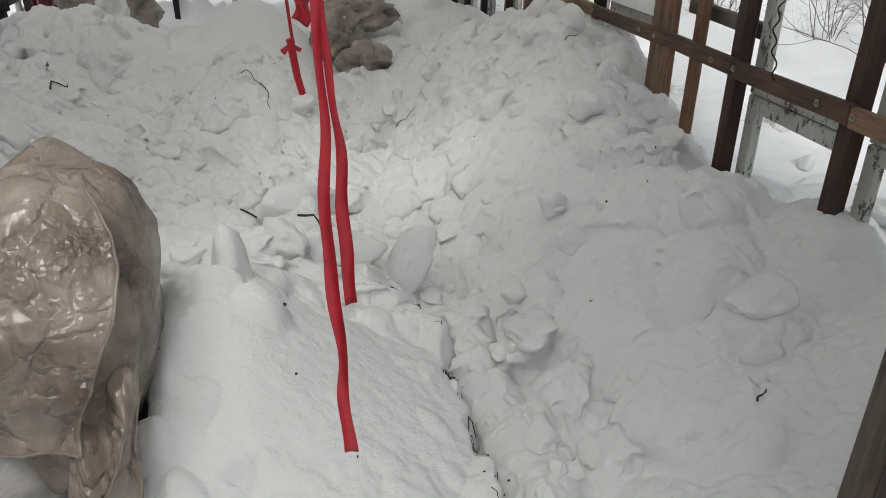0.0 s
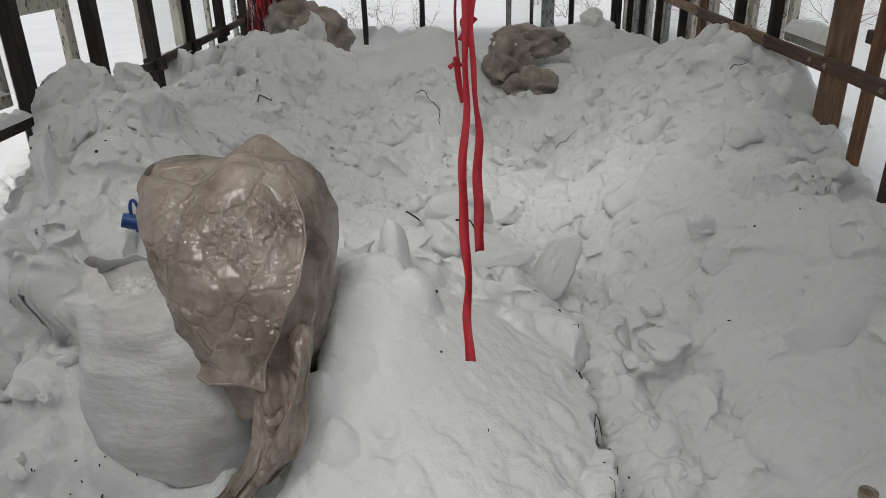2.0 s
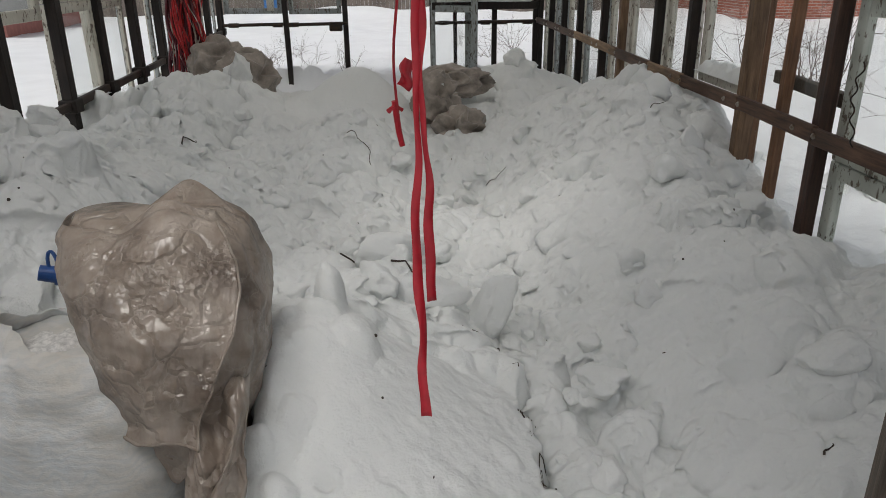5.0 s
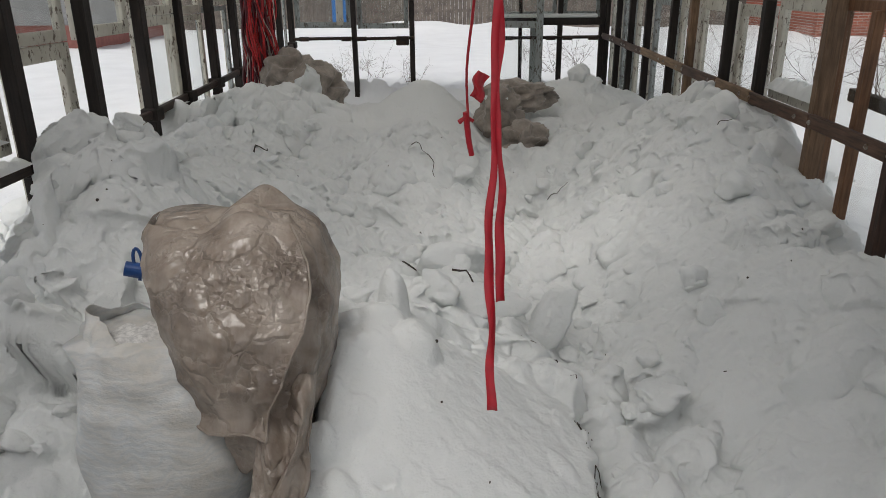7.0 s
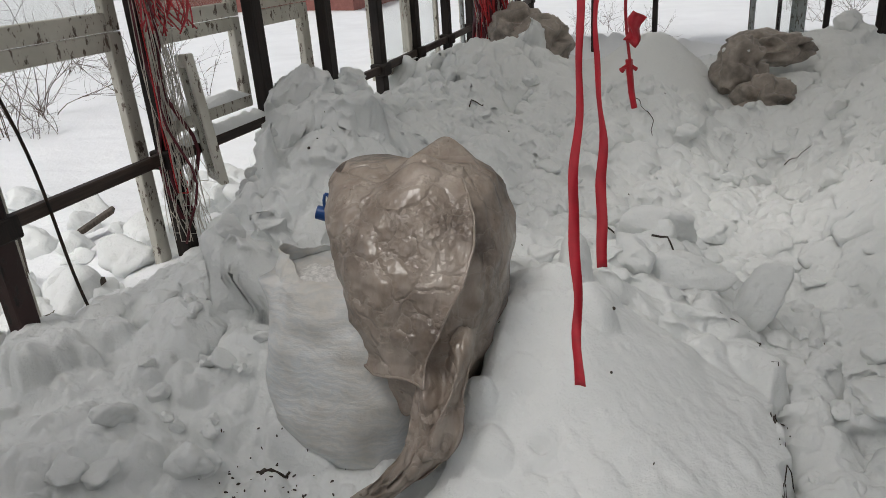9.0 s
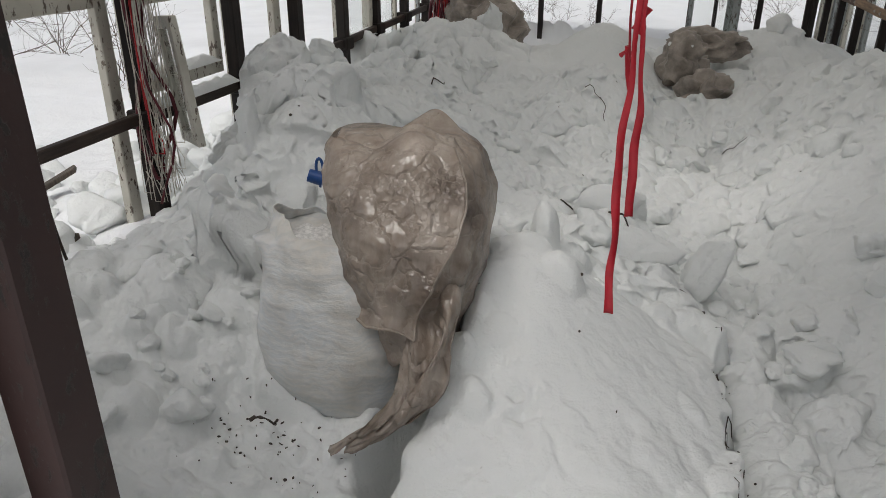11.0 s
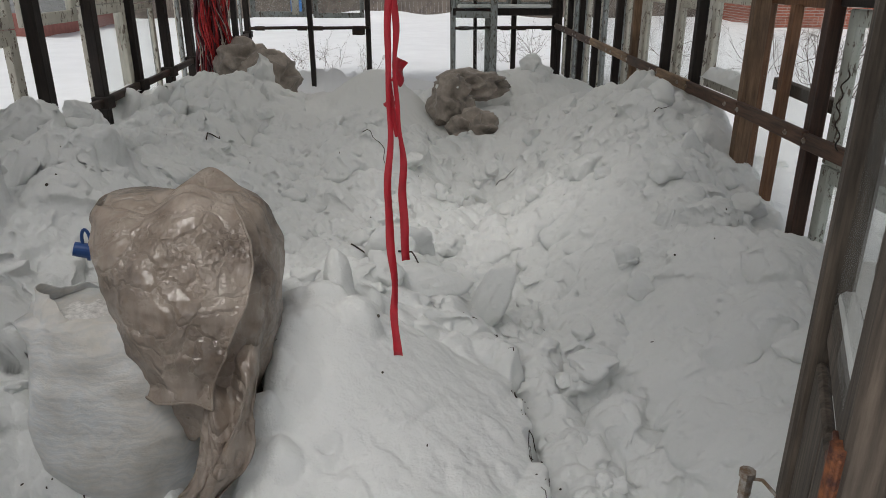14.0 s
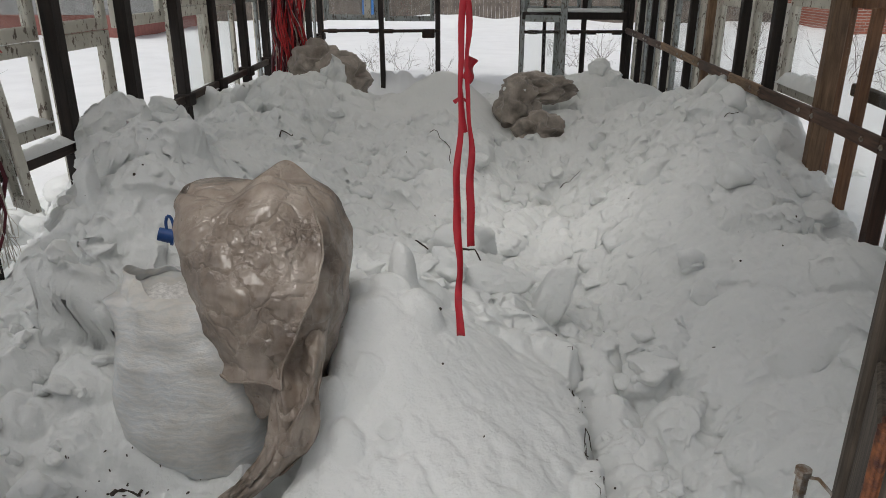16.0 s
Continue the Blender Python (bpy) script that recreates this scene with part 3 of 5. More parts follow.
def open_height(x, y):
    x, y = np.asarray(x, float), np.asarray(y, float)
    side = np.maximum(np.maximum(left_wall(y) - x, x - 1.62), np.maximum(y - 9.35, 0.1 - y))
    near = np.exp(-np.maximum(side, 0) / 1.3)
    h = 0.06 + 0.22 * near + 0.05 * np.sin(x * 0.7 + 1) * np.sin(y * 0.6) + 0.10 * np.sin(x * 0.13 + 2) * np.sin(y * 0.11 + 1)
    h = h - 0.18 * smooth_step(8.5, 10.5, y) * near
    h = h + near * (0.10 * lumps(x, y, 0.45, 5.0) + 0.045 * lumps(x, y, 0.19, 7.0)) + 0.03 * np.sin(x * 2.3 + np.sin(y * 1.9)) * np.sin(y * 2.1)
    for bx, by, br, bh in ((-4.6, 24.2, 1.3, 0.32), (-2.6, 24.6, 1.0, 0.28), (-1.2, 24.8, 0.9, 0.25), (1.4, 25.0, 1.6, 0.25)):
        h = h + bh * np.exp(-((x - bx) ** 2 + (y - by) ** 2) / br ** 2)
    inside = smooth_step(0.0, 0.25, -side)
    return h - inside * (h + 0.35)


def sheet(name, xs, ys, heights, mat, shift=None):
    nx, ny = len(xs), len(ys)
    gx, gy = np.meshgrid(xs, ys)
    z = heights(gx, gy)
    if shift:
        gx, gy = shift(gx, gy, z)
    co = np.stack([gx, gy, z], -1).reshape(-1, 3)
    i = (np.arange(ny - 1)[:, None] * nx + np.arange(nx - 1)[None, :]).ravel()
    quads = np.stack([i, i + 1, i + nx + 1, i + nx], -1)
    me = bpy.data.meshes.new(name)
    me.vertices.add(len(co))
    me.vertices.foreach_set("co", co.ravel())
    me.loops.add(quads.size)
    me.loops.foreach_set("vertex_index", quads.ravel())
    me.polygons.add(len(quads))
    me.polygons.foreach_set("loop_start", np.arange(0, quads.size, 4))
    me.polygons.foreach_set("use_smooth", np.ones(len(quads), bool))
    me.update(calc_edges=True)
    me.materials.append(mat)
    return new(name, me)


def heap_height(x, y):
    h = snow_height(x, y)
    out = np.maximum(np.maximum(left_wall(y) - 0.06 - x, x - 1.68), np.maximum(y - 9.4, 0.12 - y))
    return h - 0.9 * smooth_step(0.0, 0.28, out)


def nodules(x, y, z):
    """Pushes steep sides of the heap in and out, so that their clods bulge and overhang."""
    sy, sx = np.gradient(z, HY, HX)
    steep = smooth_step(0.8, 2.2, np.hypot(sx, sy)) * (1 - calm_snow(x, y)) * smooth_step(1.2, 1.5, y)
    dx = 0.034 * soft_noise(y, 1.3 * z + x, 0.11, 31.0) + 0.009 * soft_noise(y, 1.3 * z - x, 0.045, 32.0)
    dy = 0.034 * soft_noise(x, 1.3 * z + y, 0.11, 33.0) + 0.009 * soft_noise(x, 1.3 * z - y, 0.045, 34.0)
    return x + steep * dx, y + steep * dy


u = np.linspace(-1, 1, 401)
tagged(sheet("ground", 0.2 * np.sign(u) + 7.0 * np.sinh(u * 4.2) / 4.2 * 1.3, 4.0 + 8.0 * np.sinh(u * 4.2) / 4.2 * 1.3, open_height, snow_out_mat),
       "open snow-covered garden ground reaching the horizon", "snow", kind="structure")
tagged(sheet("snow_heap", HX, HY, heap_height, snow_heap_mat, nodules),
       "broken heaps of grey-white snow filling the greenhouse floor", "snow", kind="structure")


# ---- the greenhouse frame ----
TOP = 2.12


def frame_wall(name, label):
    return tagged(new(name), label, "wall", kind="structure")


def lean(a):
    return random.uniform(-a, a)


wall_west = frame_wall("wall_west", "greenhouse wall of dark stained posts and one rail")
wall_east = frame_wall("wall_east", "greenhouse wall of dark and tan posts with a bolted rail")
wall_north = frame_wall("wall_north", "far greenhouse wall of dark posts with a doorway")
wall_south = frame_wall("wall_south", "near boarded wall with the doorway the path starts from")

WEST = (0.5, 1.27, 2.07, 2.80, 3.43, 4.11, 4.83, 5.60, 6.37, 7.1, 7.8, 8.52, 9.28)
EAST = (1.2, 1.96, 2.64, 3.35, 4.15, 4.78, 5.60, 6.18, 7.08, 7.85, 8.56, 9.28)
RAIL_W, RAIL_E, RAIL_N = 0.80, 0.902, 0.87
for y in WEST:
    x = float(left_wall(y))
    part("post", bar((x + lean(0.006), y + lean(0.01), -0.3), (x + lean(0.01), y + lean(0.015), TOP), 0.075, 0.062, 0.005, up=(1, 0, 0)), paint_brown if y < 2 else wood_dark, wall_west)
for a, b in zip(WEST, WEST[1:]):
    xa, xb = float(left_wall(a)), float(left_wall(b))
    z = RAIL_W + lean(0.008)
    part("rail", bar((xa + 0.012, a + 0.034, z), (xb + 0.012, b - 0.034, z + lean(0.008)), 0.034, 0.046, 0.004), wood_rail_dark, wall_west)
    part("block", box((xb - 0.045, b - 0.055, z - 0.04), (xb + 0.056, b + 0.055, z + 0.036), 0.006), wood_dark, wall_west)
part("plate", bar((-2.0, -0.1, TOP), (-2.0, 3.9, TOP), 0.1, 0.06), wood_rail_dark, wall_west)
part("plate", bar((-2.0, 3.9, TOP), (-2.37, 9.3, TOP), 0.1, 0.06), wood_rail_dark, wall_west)

for k, y in enumerate(EAST):
    mat = wood_tan if k in (3, 6) else wood_red_dark if k in (1, 2) else wood_dark
    w = 0.08 if k == 3 else 0.06
    part("post", bar((1.63 + lean(0.004), y + lean(0.008), -0.3), (1.63 + lean(0.006), y - 0.02 + lean(0.02), TOP), 0.062, w, 0.005, up=(1, 0, 0)), mat, wall_east)
for k, (a, b) in enumerate(zip(EAST, EAST[1:])):
    mat = wood_rail_tan if k in (0, 4, 6, 7) else wood_rail_brown
    part("rail", bar((1.576, a - 0.06, RAIL_E), (1.576, b - 0.064, RAIL_E + lean(0.006)), 0.03, 0.066, 0.004), mat, wall_east)
for y in EAST:
    for dy in (-0.085, 0.085):
        disc = tube([(1.5605, y + dy, RAIL_E), (1.556, y + dy, RAIL_E)], 0.013, sides=12)
        add_tube(disc, [(1.556, y + dy, RAIL_E), (1.549, y + dy, RAIL_E)], 0.006, sides=6)
        part("bolt", disc, zinc, wall_east)
part("plate", bar((1.63, -0.1, TOP), (1.63, 9.3, TOP), 0.1, 0.06), wood_rail_dark, wall_east)

for x in (-2.36, -1.56, -0.83, 0.26, 0.55, 1.04, 1.57):
    thin = 0.045 if x == 0.55 else 0.062
    part("post", bar((x + 0.01, 9.3, -0.3), (x + lean(0.02), 9.3, TOP), thin, 0.06), wood_dark, wall_north)
part("post", bar((0.72, 9.34, -0.3), (0.72, 9.34, 1.0), 0.085, 0.04), paint_grey, wall_north)
for a, b in ((-2.33, -1.59), (-1.53, -0.80), (0.29, 1.54)):
    part("pipe", tube([(a, 9.26, RAIL_N), (b, 9.26, RAIL_N + 0.01)], 0.02), iron_dark, wall_north)
for x in (-2.2, -1.66, -1.46, -0.92, 0.40, 0.93, 1.14, 1.46):
    part("pipe_clamp", tube([(x - 0.06, 9.26, RAIL_N), (x + 0.06, 9.26, RAIL_N)], 0.028), iron_dark, wall_north)
part("pipe_clamp", box((-1.02, 9.21, 0.79), (-0.86, 9.29, 0.90), 0.01), iron_dark, wall_north)
part("beam", bar((0.26, 9.26, 1.07), (1.57, 9.26, 1.07), 0.06, 0.09), wood_dark, wall_north)
part("plate", bar((-2.4, 9.3, TOP), (1.6, 9.3, TOP), 0.1, 0.06), wood_beam, wall_north)
tagged(part("snow_strip", box((0.32, 9.22, 1.116), (1.5, 9.32, 1.16), 0.018, 0.006), snow_chunk_mat, None), "strip of snow lying on the dark far beam", "snow")


# ---- glazed sashes ----
SASHES = [0]


def sash(wall_x, a, b, z0, z1, mat, glazed=True, across=False, style=0.055, label="old window sash with flaking white paint", pane_mat=None, mid=None, depth=0.04):
    """A window sash between a and b along the wall, at wall_x (or, across, at that y)."""
    SASHES[0] += 1
    ob = tagged(new("window_%d" % SASHES[0]), label, "window", kind="structure")
    d = depth / 2

    def piece(name, a0, a1, c0, c1, m=mat, t=d):
        lo, hi = ((a0, wall_x - t, c0), (a1, wall_x + t, c1)) if across else ((wall_x - t, a0, c0), (wall_x + t, a1, c1))
        return part(name, box(lo, hi, 0.004 if t > 0.01 else 0), m, ob)

    piece("stile", a, a + style, z0, z1)
    piece("stile", b - style, b, z0, z1)
    piece("rail", a + style, b - style, z0, z0 + style * 1.15, t=d - 0.002)
    piece("rail", a + style, b - style, z1 - style, z1, t=d - 0.002)
    if mid:
        piece("glazing_bar", a + style, b - style, mid - 0.018, mid + 0.018, t=d - 0.008)
    if glazed:
        p = piece("pane", a + style - 0.006, b - style + 0.006, z0 + style, z1 - style + 0.006, pane_mat or glass, 0.002)
        p.visible_shadow = False
    return ob


WX = -2.075
sash(WX, 0.55, 1.22, 0.28, 0.70, paint_white, glazed=False)
sash(WX, 1.31, 2.03, 0.24, 1.30, paint_white, glazed=False, style=0.065)
sash(WX, 1.31, 2.03, 1.304, 2.08, paint_white, style=0.06, pane_mat=glass_dusty)
sash(WX, 2.11, 2.77, 0.86, 1.275, paint_white, glazed=False, style=0.055)
sash(WX, 2.11, 2.77, 1.28, 2.08, paint_white, style=0.055, pane_mat=glass_dusty)
sash(WX, 2.85, 3.38, 0.42, 1.285, paint_white, glazed=False, style=0.075)
sash(WX, 2.85, 3.38, 1.29, 2.08, paint_white, style=0.05, pane_mat=glass_dusty)
sash(WX, 3.48, 4.07, 1.285, 2.08, paint_white, style=0.055, pane_mat=glass_dusty)
sash(WX - 0.01, 4.16, 4.78, 0.72, 1.36, paint_white, style=0.06)
sash(WX - 0.01, 4.16, 4.78, 1.364, 2.08, paint_white, style=0.05, pane_mat=glass_dusty)
for k, (a, b) in enumerate(zip(WEST[6:], WEST[7:])):
    x = float(left_wall((a + b) / 2)) - 0.085
    sash(x, a + 0.04, b - 0.04, 0.45 if k % 2 else 0.62, 1.33 + 0.04 * (k % 3), (paint_white, paint_grey)[k % 2], glazed=k % 2 == 0, style=0.04, depth=0.03)
    sash(x, a + 0.04, b - 0.04, 1.34 + 0.04 * (k % 3), 2.08, paint_white, style=0.05)

EX = 1.695


def snow_strip(lo, hi, label, seed):
    """A soft ridge of snow lying along a rail."""
    bm = bmesh.new()
    n, m = 40, 8
    along = 1 if hi[1] - lo[1] > hi[0] - lo[0] else 0
    g = []
    for i in range(n + 1):
        row = []
        for j in range(m + 1):
            f, c = i / n, j / m
            p = [0, 0, 0]
            p[along] = lo[along] + (hi[along] - lo[along]) * f
            p[1 - along] = lo[1 - along] + (hi[1 - along] - lo[1 - along]) * c
            swell = 0.45 + 0.55 * abs(noise.noise(Vector((f * 6, c, seed)))) + 0.25 * noise.noise(Vector((f * 15, c * 3, seed)))
            p[2] = lo[2] + (hi[2] - lo[2]) * math.sin(math.pi * c) ** 0.6 * min(1, 8 * f, 8 * (1 - f)) * swell
            row.append(bm.verts.new(p))
        g.append(row)
    for i in range(n):
        for j in range(m):
            bm.faces.new((g[i][j], g[i + 1][j], g[i + 1][j + 1], g[i][j + 1]))
    bmesh.ops.recalc_face_normals(bm, faces=bm.faces)
    tagged(part("snow_ridge", bm, snow_chunk_mat, None, smooth=True), label, "snow", "snow on the rails")


snow_strip((1.64, 3.44, 0.96), (1.76, 4.08, 1.08), "ridge of snow on the sash's lower rail", 1.0)
snow_strip((-2.11, 2.14, 0.92), (-2.03, 2.74, 0.985), "ridge of snow on the sash's lower rail", 2.0)
snow_strip((-2.02, 2.12, 0.822), (-1.955, 2.76, 0.90), "ridge of snow on the dark wall rail", 3.0)
snow_strip((-2.10, 4.17, 0.775), (-2.03, 4.78, 0.86), "ridge of snow on the sash's lower rail", 4.0)
part("crosspiece", bar((1.66, 1.99, 1.475), (1.66, 2.61, 1.465), 0.05, 0.075), wood_dark, wall_east)
sash(EX, 1.24, 1.92, 0.30, 0.80, paint_green, label="old window sash with flaking pale green paint")
sash(EX, 1.24, 1.92, 0.805, 1.50, paint_green, label="old window sash with flaking pale green paint")
sash(EX, 2.0, 2.60, 0.24, 0.79, paint_green, style=0.065, label="old window sash with flaking pale green paint")
sash(EX, 2.0, 2.60, 0.795, 1.42, paint_green, style=0.065, label="old window sash with flaking pale green paint")
new_sash = sash(EX - 0.005, 2.69, 3.37, 0.22, 1.46, wood_brown, style=0.05, label="unpainted brown timber sash with a long middle stake")
part("stake", bar((EX - 0.03, 3.05, 0.2), (EX - 0.03, 3.02, 1.42), 0.05, 0.045, 0.004, up=(1, 0, 0)), wood_brown, new_sash)
part("rail", bar((EX + 0.06, 2.68, 1.01), (EX + 0.06, 3.30, 1.03), 0.04, 0.06), wood_grey, new_sash)
sash(EX, 3.41, 4.10, 0.90, 1.46, paint_white, style=0.07, label="old window sash with snow on its lower rail")
sash(EX, 3.41, 4.10, 1.465, 2.08, paint_white, style=0.05)
sash(EX, 4.20, 4.73, 0.35, 1.40, paint_white, style=0.07, pane_mat=glass_dusty)
sash(EX, 4.83, 5.55, 0.35, 1.41, paint_white, style=0.07, pane_mat=glass_dusty)
for k, (a, b) in enumerate(zip(EAST[6:], EAST[7:])):
    sash(EX, a + 0.045, b - 0.045, 0.3, 1.42, (paint_white, paint_grey)[k % 2], style=0.085, pane_mat=glass_dusty if k % 2 else glass)
for k, (a, b) in enumerate(zip(EAST[4:], EAST[5:])):
    sash(EX, a + 0.045, b - 0.045, 1.43, 2.08, paint_white, style=0.06, pane_mat=glass_dusty)

NY = 9.36
sash(NY, -2.32, -1.60, 1.00, 2.06, paint_grey, across=True, style=0.06, label="far window sash in worn grey paint", mid=None)
sash(NY, -1.52, -0.87, 0.99, 2.06, paint_grey, across=True, style=0.055, label="far window sash in worn grey paint")
part("mullion", box((-1.79, 9.34, 1.03), (-1.70, 9.375, 2.06), 0.004), paint_white, wall_north)
sash(NY, 0.30, 1.00, 1.125, 2.06, paint_grey, across=True, style=0.05, label="far window sash in worn grey paint")
sash(NY, 1.08, 1.54, 1.125, 2.06, paint_grey, across=True, style=0.05, label="far window sash in worn grey paint")

# open leaf of the far doorway
door_1 = tagged(new("door_1"), "open grey-painted glazed leaf of the far doorway", "door", kind="structure")
door_1.matrix_basis = pose(0.24, 9.25, 0, 0, 0, -110)
for lo, hi, nm in (((-0.04, 0.0, 0.1), (0.0, 0.05, 2.0), "stile"), ((-0.04, 0.52, 0.1), (0.0, 0.60, 2.0), "stile"), ((-0.038, 0.05, 0.1), (-0.002, 0.52, 0.22), "rail"),
                   ((-0.038, 0.05, 1.0), (-0.002, 0.52, 1.08), "rail"), ((-0.038, 0.05, 1.92), (-0.002, 0.52, 2.0), "rail")):
    part(nm, box(lo, hi), paint_grey, door_1)
part("pane", box((-0.022, 0.05, 0.22), (-0.018, 0.52, 1.0), 0), glass, door_1).visible_shadow = False
part("pane", box((-0.022, 0.05, 1.08), (-0.018, 0.52, 1.92), 0), glass, door_1).visible_shadow = False

# loose casement hanging askew from its hinge by the second post
hung = thing("casement", (-1.95, 2.28, 0.66), "narrow white casement hanging open and askew", "window", turn=-130)
for lo, hi, nm in (((0, 0, 0), (0.035, 0.05, 0.52), "stile"), ((0, 0.21, 0), (0.035, 0.26, 0.52), "stile"), ((0.002, 0.05, 0), (0.033, 0.21, 0.05), "rail"), ((0.002, 0.05, 0.47), (0.033, 0.21, 0.52), "rail")):
    part(nm, box(lo, hi), paint_white, hung)
part("pane", box((0.015, 0.05, 0.05), (0.019, 0.21, 0.47), 0), glass_dusty, hung).visible_shadow = False
hung.matrix_basis = hung.matrix_basis @ pose(0, 0, 0, 6, 4, 0)

# near wall, jambs and the inward leaf
part("jamb", bar((-0.685, 0.20, -0.2), (-0.70, 0.20, TOP), 0.07, 0.08), paint_brown, wall_south)
part("jamb", bar((0.49, 0.09, -0.2), (0.49, 0.09, TOP), 0.08, 0.08), wood_grey, wall_south)
for a, b in ((-2.02, -0.73), (0.57, 1.66)):
    n = int((b - a) / 0.14)
    for k in range(n):
        x0 = a + (b - a) * k / n
        part("board", box((x0 + 0.003, 0.10 + lean(0.003), -0.2), (x0 + (b - a) / n - 0.003, 0.125 + lean(0.003), TOP), 0.003), wood_grey, wall_south)
part("lintel", bar((-0.73, 0.15, 2.05), (0.56, 0.10, 2.05), 0.08, 0.1), wood_grey, wall_south)

LEAF = math.degrees(math.atan2(-(0.63 - 0.42), 0.60 - 0.14))
door_2 = tagged(new("door_2"), "weathered grey half-glazed door leaf standing open", "door", kind="structure")
door_2.matrix_basis = pose(0.42, 0.14, 0.02, 0, 0, LEAF)
for lo, hi, nm in (((-0.022, 0.44, 0), (0.022, 0.505, 2.0), "stile"), ((-0.022, 0.0, 0), (0.022, 0.06, 2.0), "stile"), ((-0.002, 0.06, 1.03), (0.032, 0.44, 1.10), "rail"),
                   ((-0.02, 0.06, 1.9), (0.02, 0.44, 2.0), "rail"), ((-0.02, 0.06, 0.0), (0.02, 0.44, 0.16), "rail"), ((-0.008, 0.06, 0.16), (0.008, 0.25, 1.0), "panel"), ((-0.008, 0.254, 0.16), (0.008, 0.44, 1.0), "panel")):
    part(nm, box(lo, hi, 0.006), wood_grey, door_2)
part("pane", box((-0.002, 0.06, 1.07), (0.002, 0.44, 1.9), 0), glass_dusty, door_2).visible_shadow = False
hinge = tube([(-0.024, 0.012, 0.95), (-0.024, 0.012, 1.13)], 0.010, sides=10)
add_box(hinge, (-0.027, 0.0, 0.96), (-0.021, 0.055, 1.12), 0.002)
for hz in (0.98, 1.04, 1.10):
    add_tube(hinge, [(-0.027, 0.036, hz), (-0.031, 0.036, hz)], 0.006, sides=8)
part("hinge", hinge, rust, door_2, "rusted iron hinge")
latch = tube([(-0.07, 0.50, 0.69), (-0.07, 0.50, 0.735)], 0.011, sides=10)
add_tube(latch, [(-0.07, 0.50, 0.727), (-0.07, 0.50, 0.738)], 0.014, sides=10)
add_tube(latch, [(-0.07, 0.50, 0.722), (-0.045, 0.497, 0.728), (-0.02, 0.48, 0.715)], 0.0035, sides=6)
add_tube(latch, [(-0.07, 0.50, 0.55), (-0.07, 0.50, 0.69)], 0.009, sides=8)
part("latch", latch, zinc, door_2, "galvanised latch pin with wire")
ledge = box((-0.001, 0.07, 1.10), (0.020, 0.43, 1.122), 0.006, 0.003)
led = part("snow_ledge", ledge, snow_chunk_mat)
led.matrix_basis = door_2.matrix_basis.copy()
tagged(led, "thin strip of snow on the door's middle rail", "snow")

def unseen_roof_film():
    # unseen roof; panels over the near west side and middle left out for light
    bm = bmesh.new()
    for lo, hi in (((-2.2, 0.1), (-1.5, 1.358)), ((-0.30, 0.1), (0.74, 1.358)), ((-2.5, 1.36), (1.75, 1.898)), ((-2.5, 1.9), (-0.7, 2.9)), ((0.4, 1.9), (1.75, 2.9)), ((-2.5, 2.902), (1.75, 9.45))):
        add_box(bm, (*lo, TOP + 0.18), (*hi, TOP + 0.19), 0)
    return bm


tagged(part("unseen_ceiling_far", unseen_roof_film(), cover, None), "unseen cloudy film roof that dims the daylight in the greenhouse", "ceiling", kind="structure")
# unseen boards, added to keep light off the near east corner
tagged(part("unseen_shade_boards", box((0.76, 0.05, TOP + 0.125), (1.75, 1.35, TOP + 0.15), 0), wood_beam, None), "unseen boards added to shade the near east end of the greenhouse", "ceiling", kind="structure")
for y in (0.55, 2.8, 4.83, 7.1):
    tagged(part("tie_beam", bar((-2.1, y, TOP + 0.075), (1.66, y, TOP + 0.075), 0.06, 0.09), wood_beam, None), "weathered timber tie beam resting on the wall plates", "beam", "tie beams")


# ---- sack, film bag and jug ----
def ring_shell(levels, sides, wrinkle, seed, closed_top=True, bottom=None):
    """A soft body from rings (z, cx, cy, rx, ry); wrinkle(angle, f, point) moves the wall in and out."""
    bm = bmesh.new()
    rings = []
    zs = [l[0] for l in levels]
    n = 90
    for i in range(n + 1):
        f = i / n
        z = zs[0] + (zs[-1] - zs[0]) * f
        vals = [np.interp(z, zs, [l[k] for l in levels]) for k in range(1, 5)]
        ring = []
        for k in range(sides):
            a = k * math.tau / sides
            zz = z
            if bottom:
                zb = bottom(a)
                zz = zb + (zs[-1] - zb) * f
                vals = [np.interp(zz, zs, [l[q] for l in levels]) for q in range(1, 5)]
            ca, sa = math.cos(a), math.sin(a)
            e = 0.85
            p = Vector((vals[0] + vals[2] * math.copysign(abs(ca) ** e, ca), vals[1] + vals[3] * math.copysign(abs(sa) ** e, sa), zz))
            p += Vector((ca, sa, 0)) * wrinkle(a, f, p)
            p.z += 0.012 * noise.noise(p * 6 + Vector((seed, 0, 0)))
            ring.append(bm.verts.new(p))
        rings.append(ring)
    for a, b in zip(rings, rings[1:]):
        for k in range(sides):
            bm.faces.new((a[k], a[(k + 1) % sides], b[(k + 1) % sides], b[k]))
    if closed_top:
        c = bm.verts.new(sum((v.co for v in rings[-1]), Vector()) / sides + Vector((0, 0, 0.005)))
        for k in range(sides):
            bm.faces.new((rings[-1][k], rings[-1][(k + 1) % sides], c))
    return bm


def sack_wrinkle(a, f, p):
    pull = 0.0012 * math.sin(p.z * 75 + 5 * math.sin(a * 2 + 1) + 3 * noise.noise(p * 4)) * (1 - f)
    return pull + 0.022 * noise.noise(p * 5) + 0.009 * noise.noise(p * 14) + (0.02 * math.sin(a * 7) * max(0, f - 0.8) * 4)


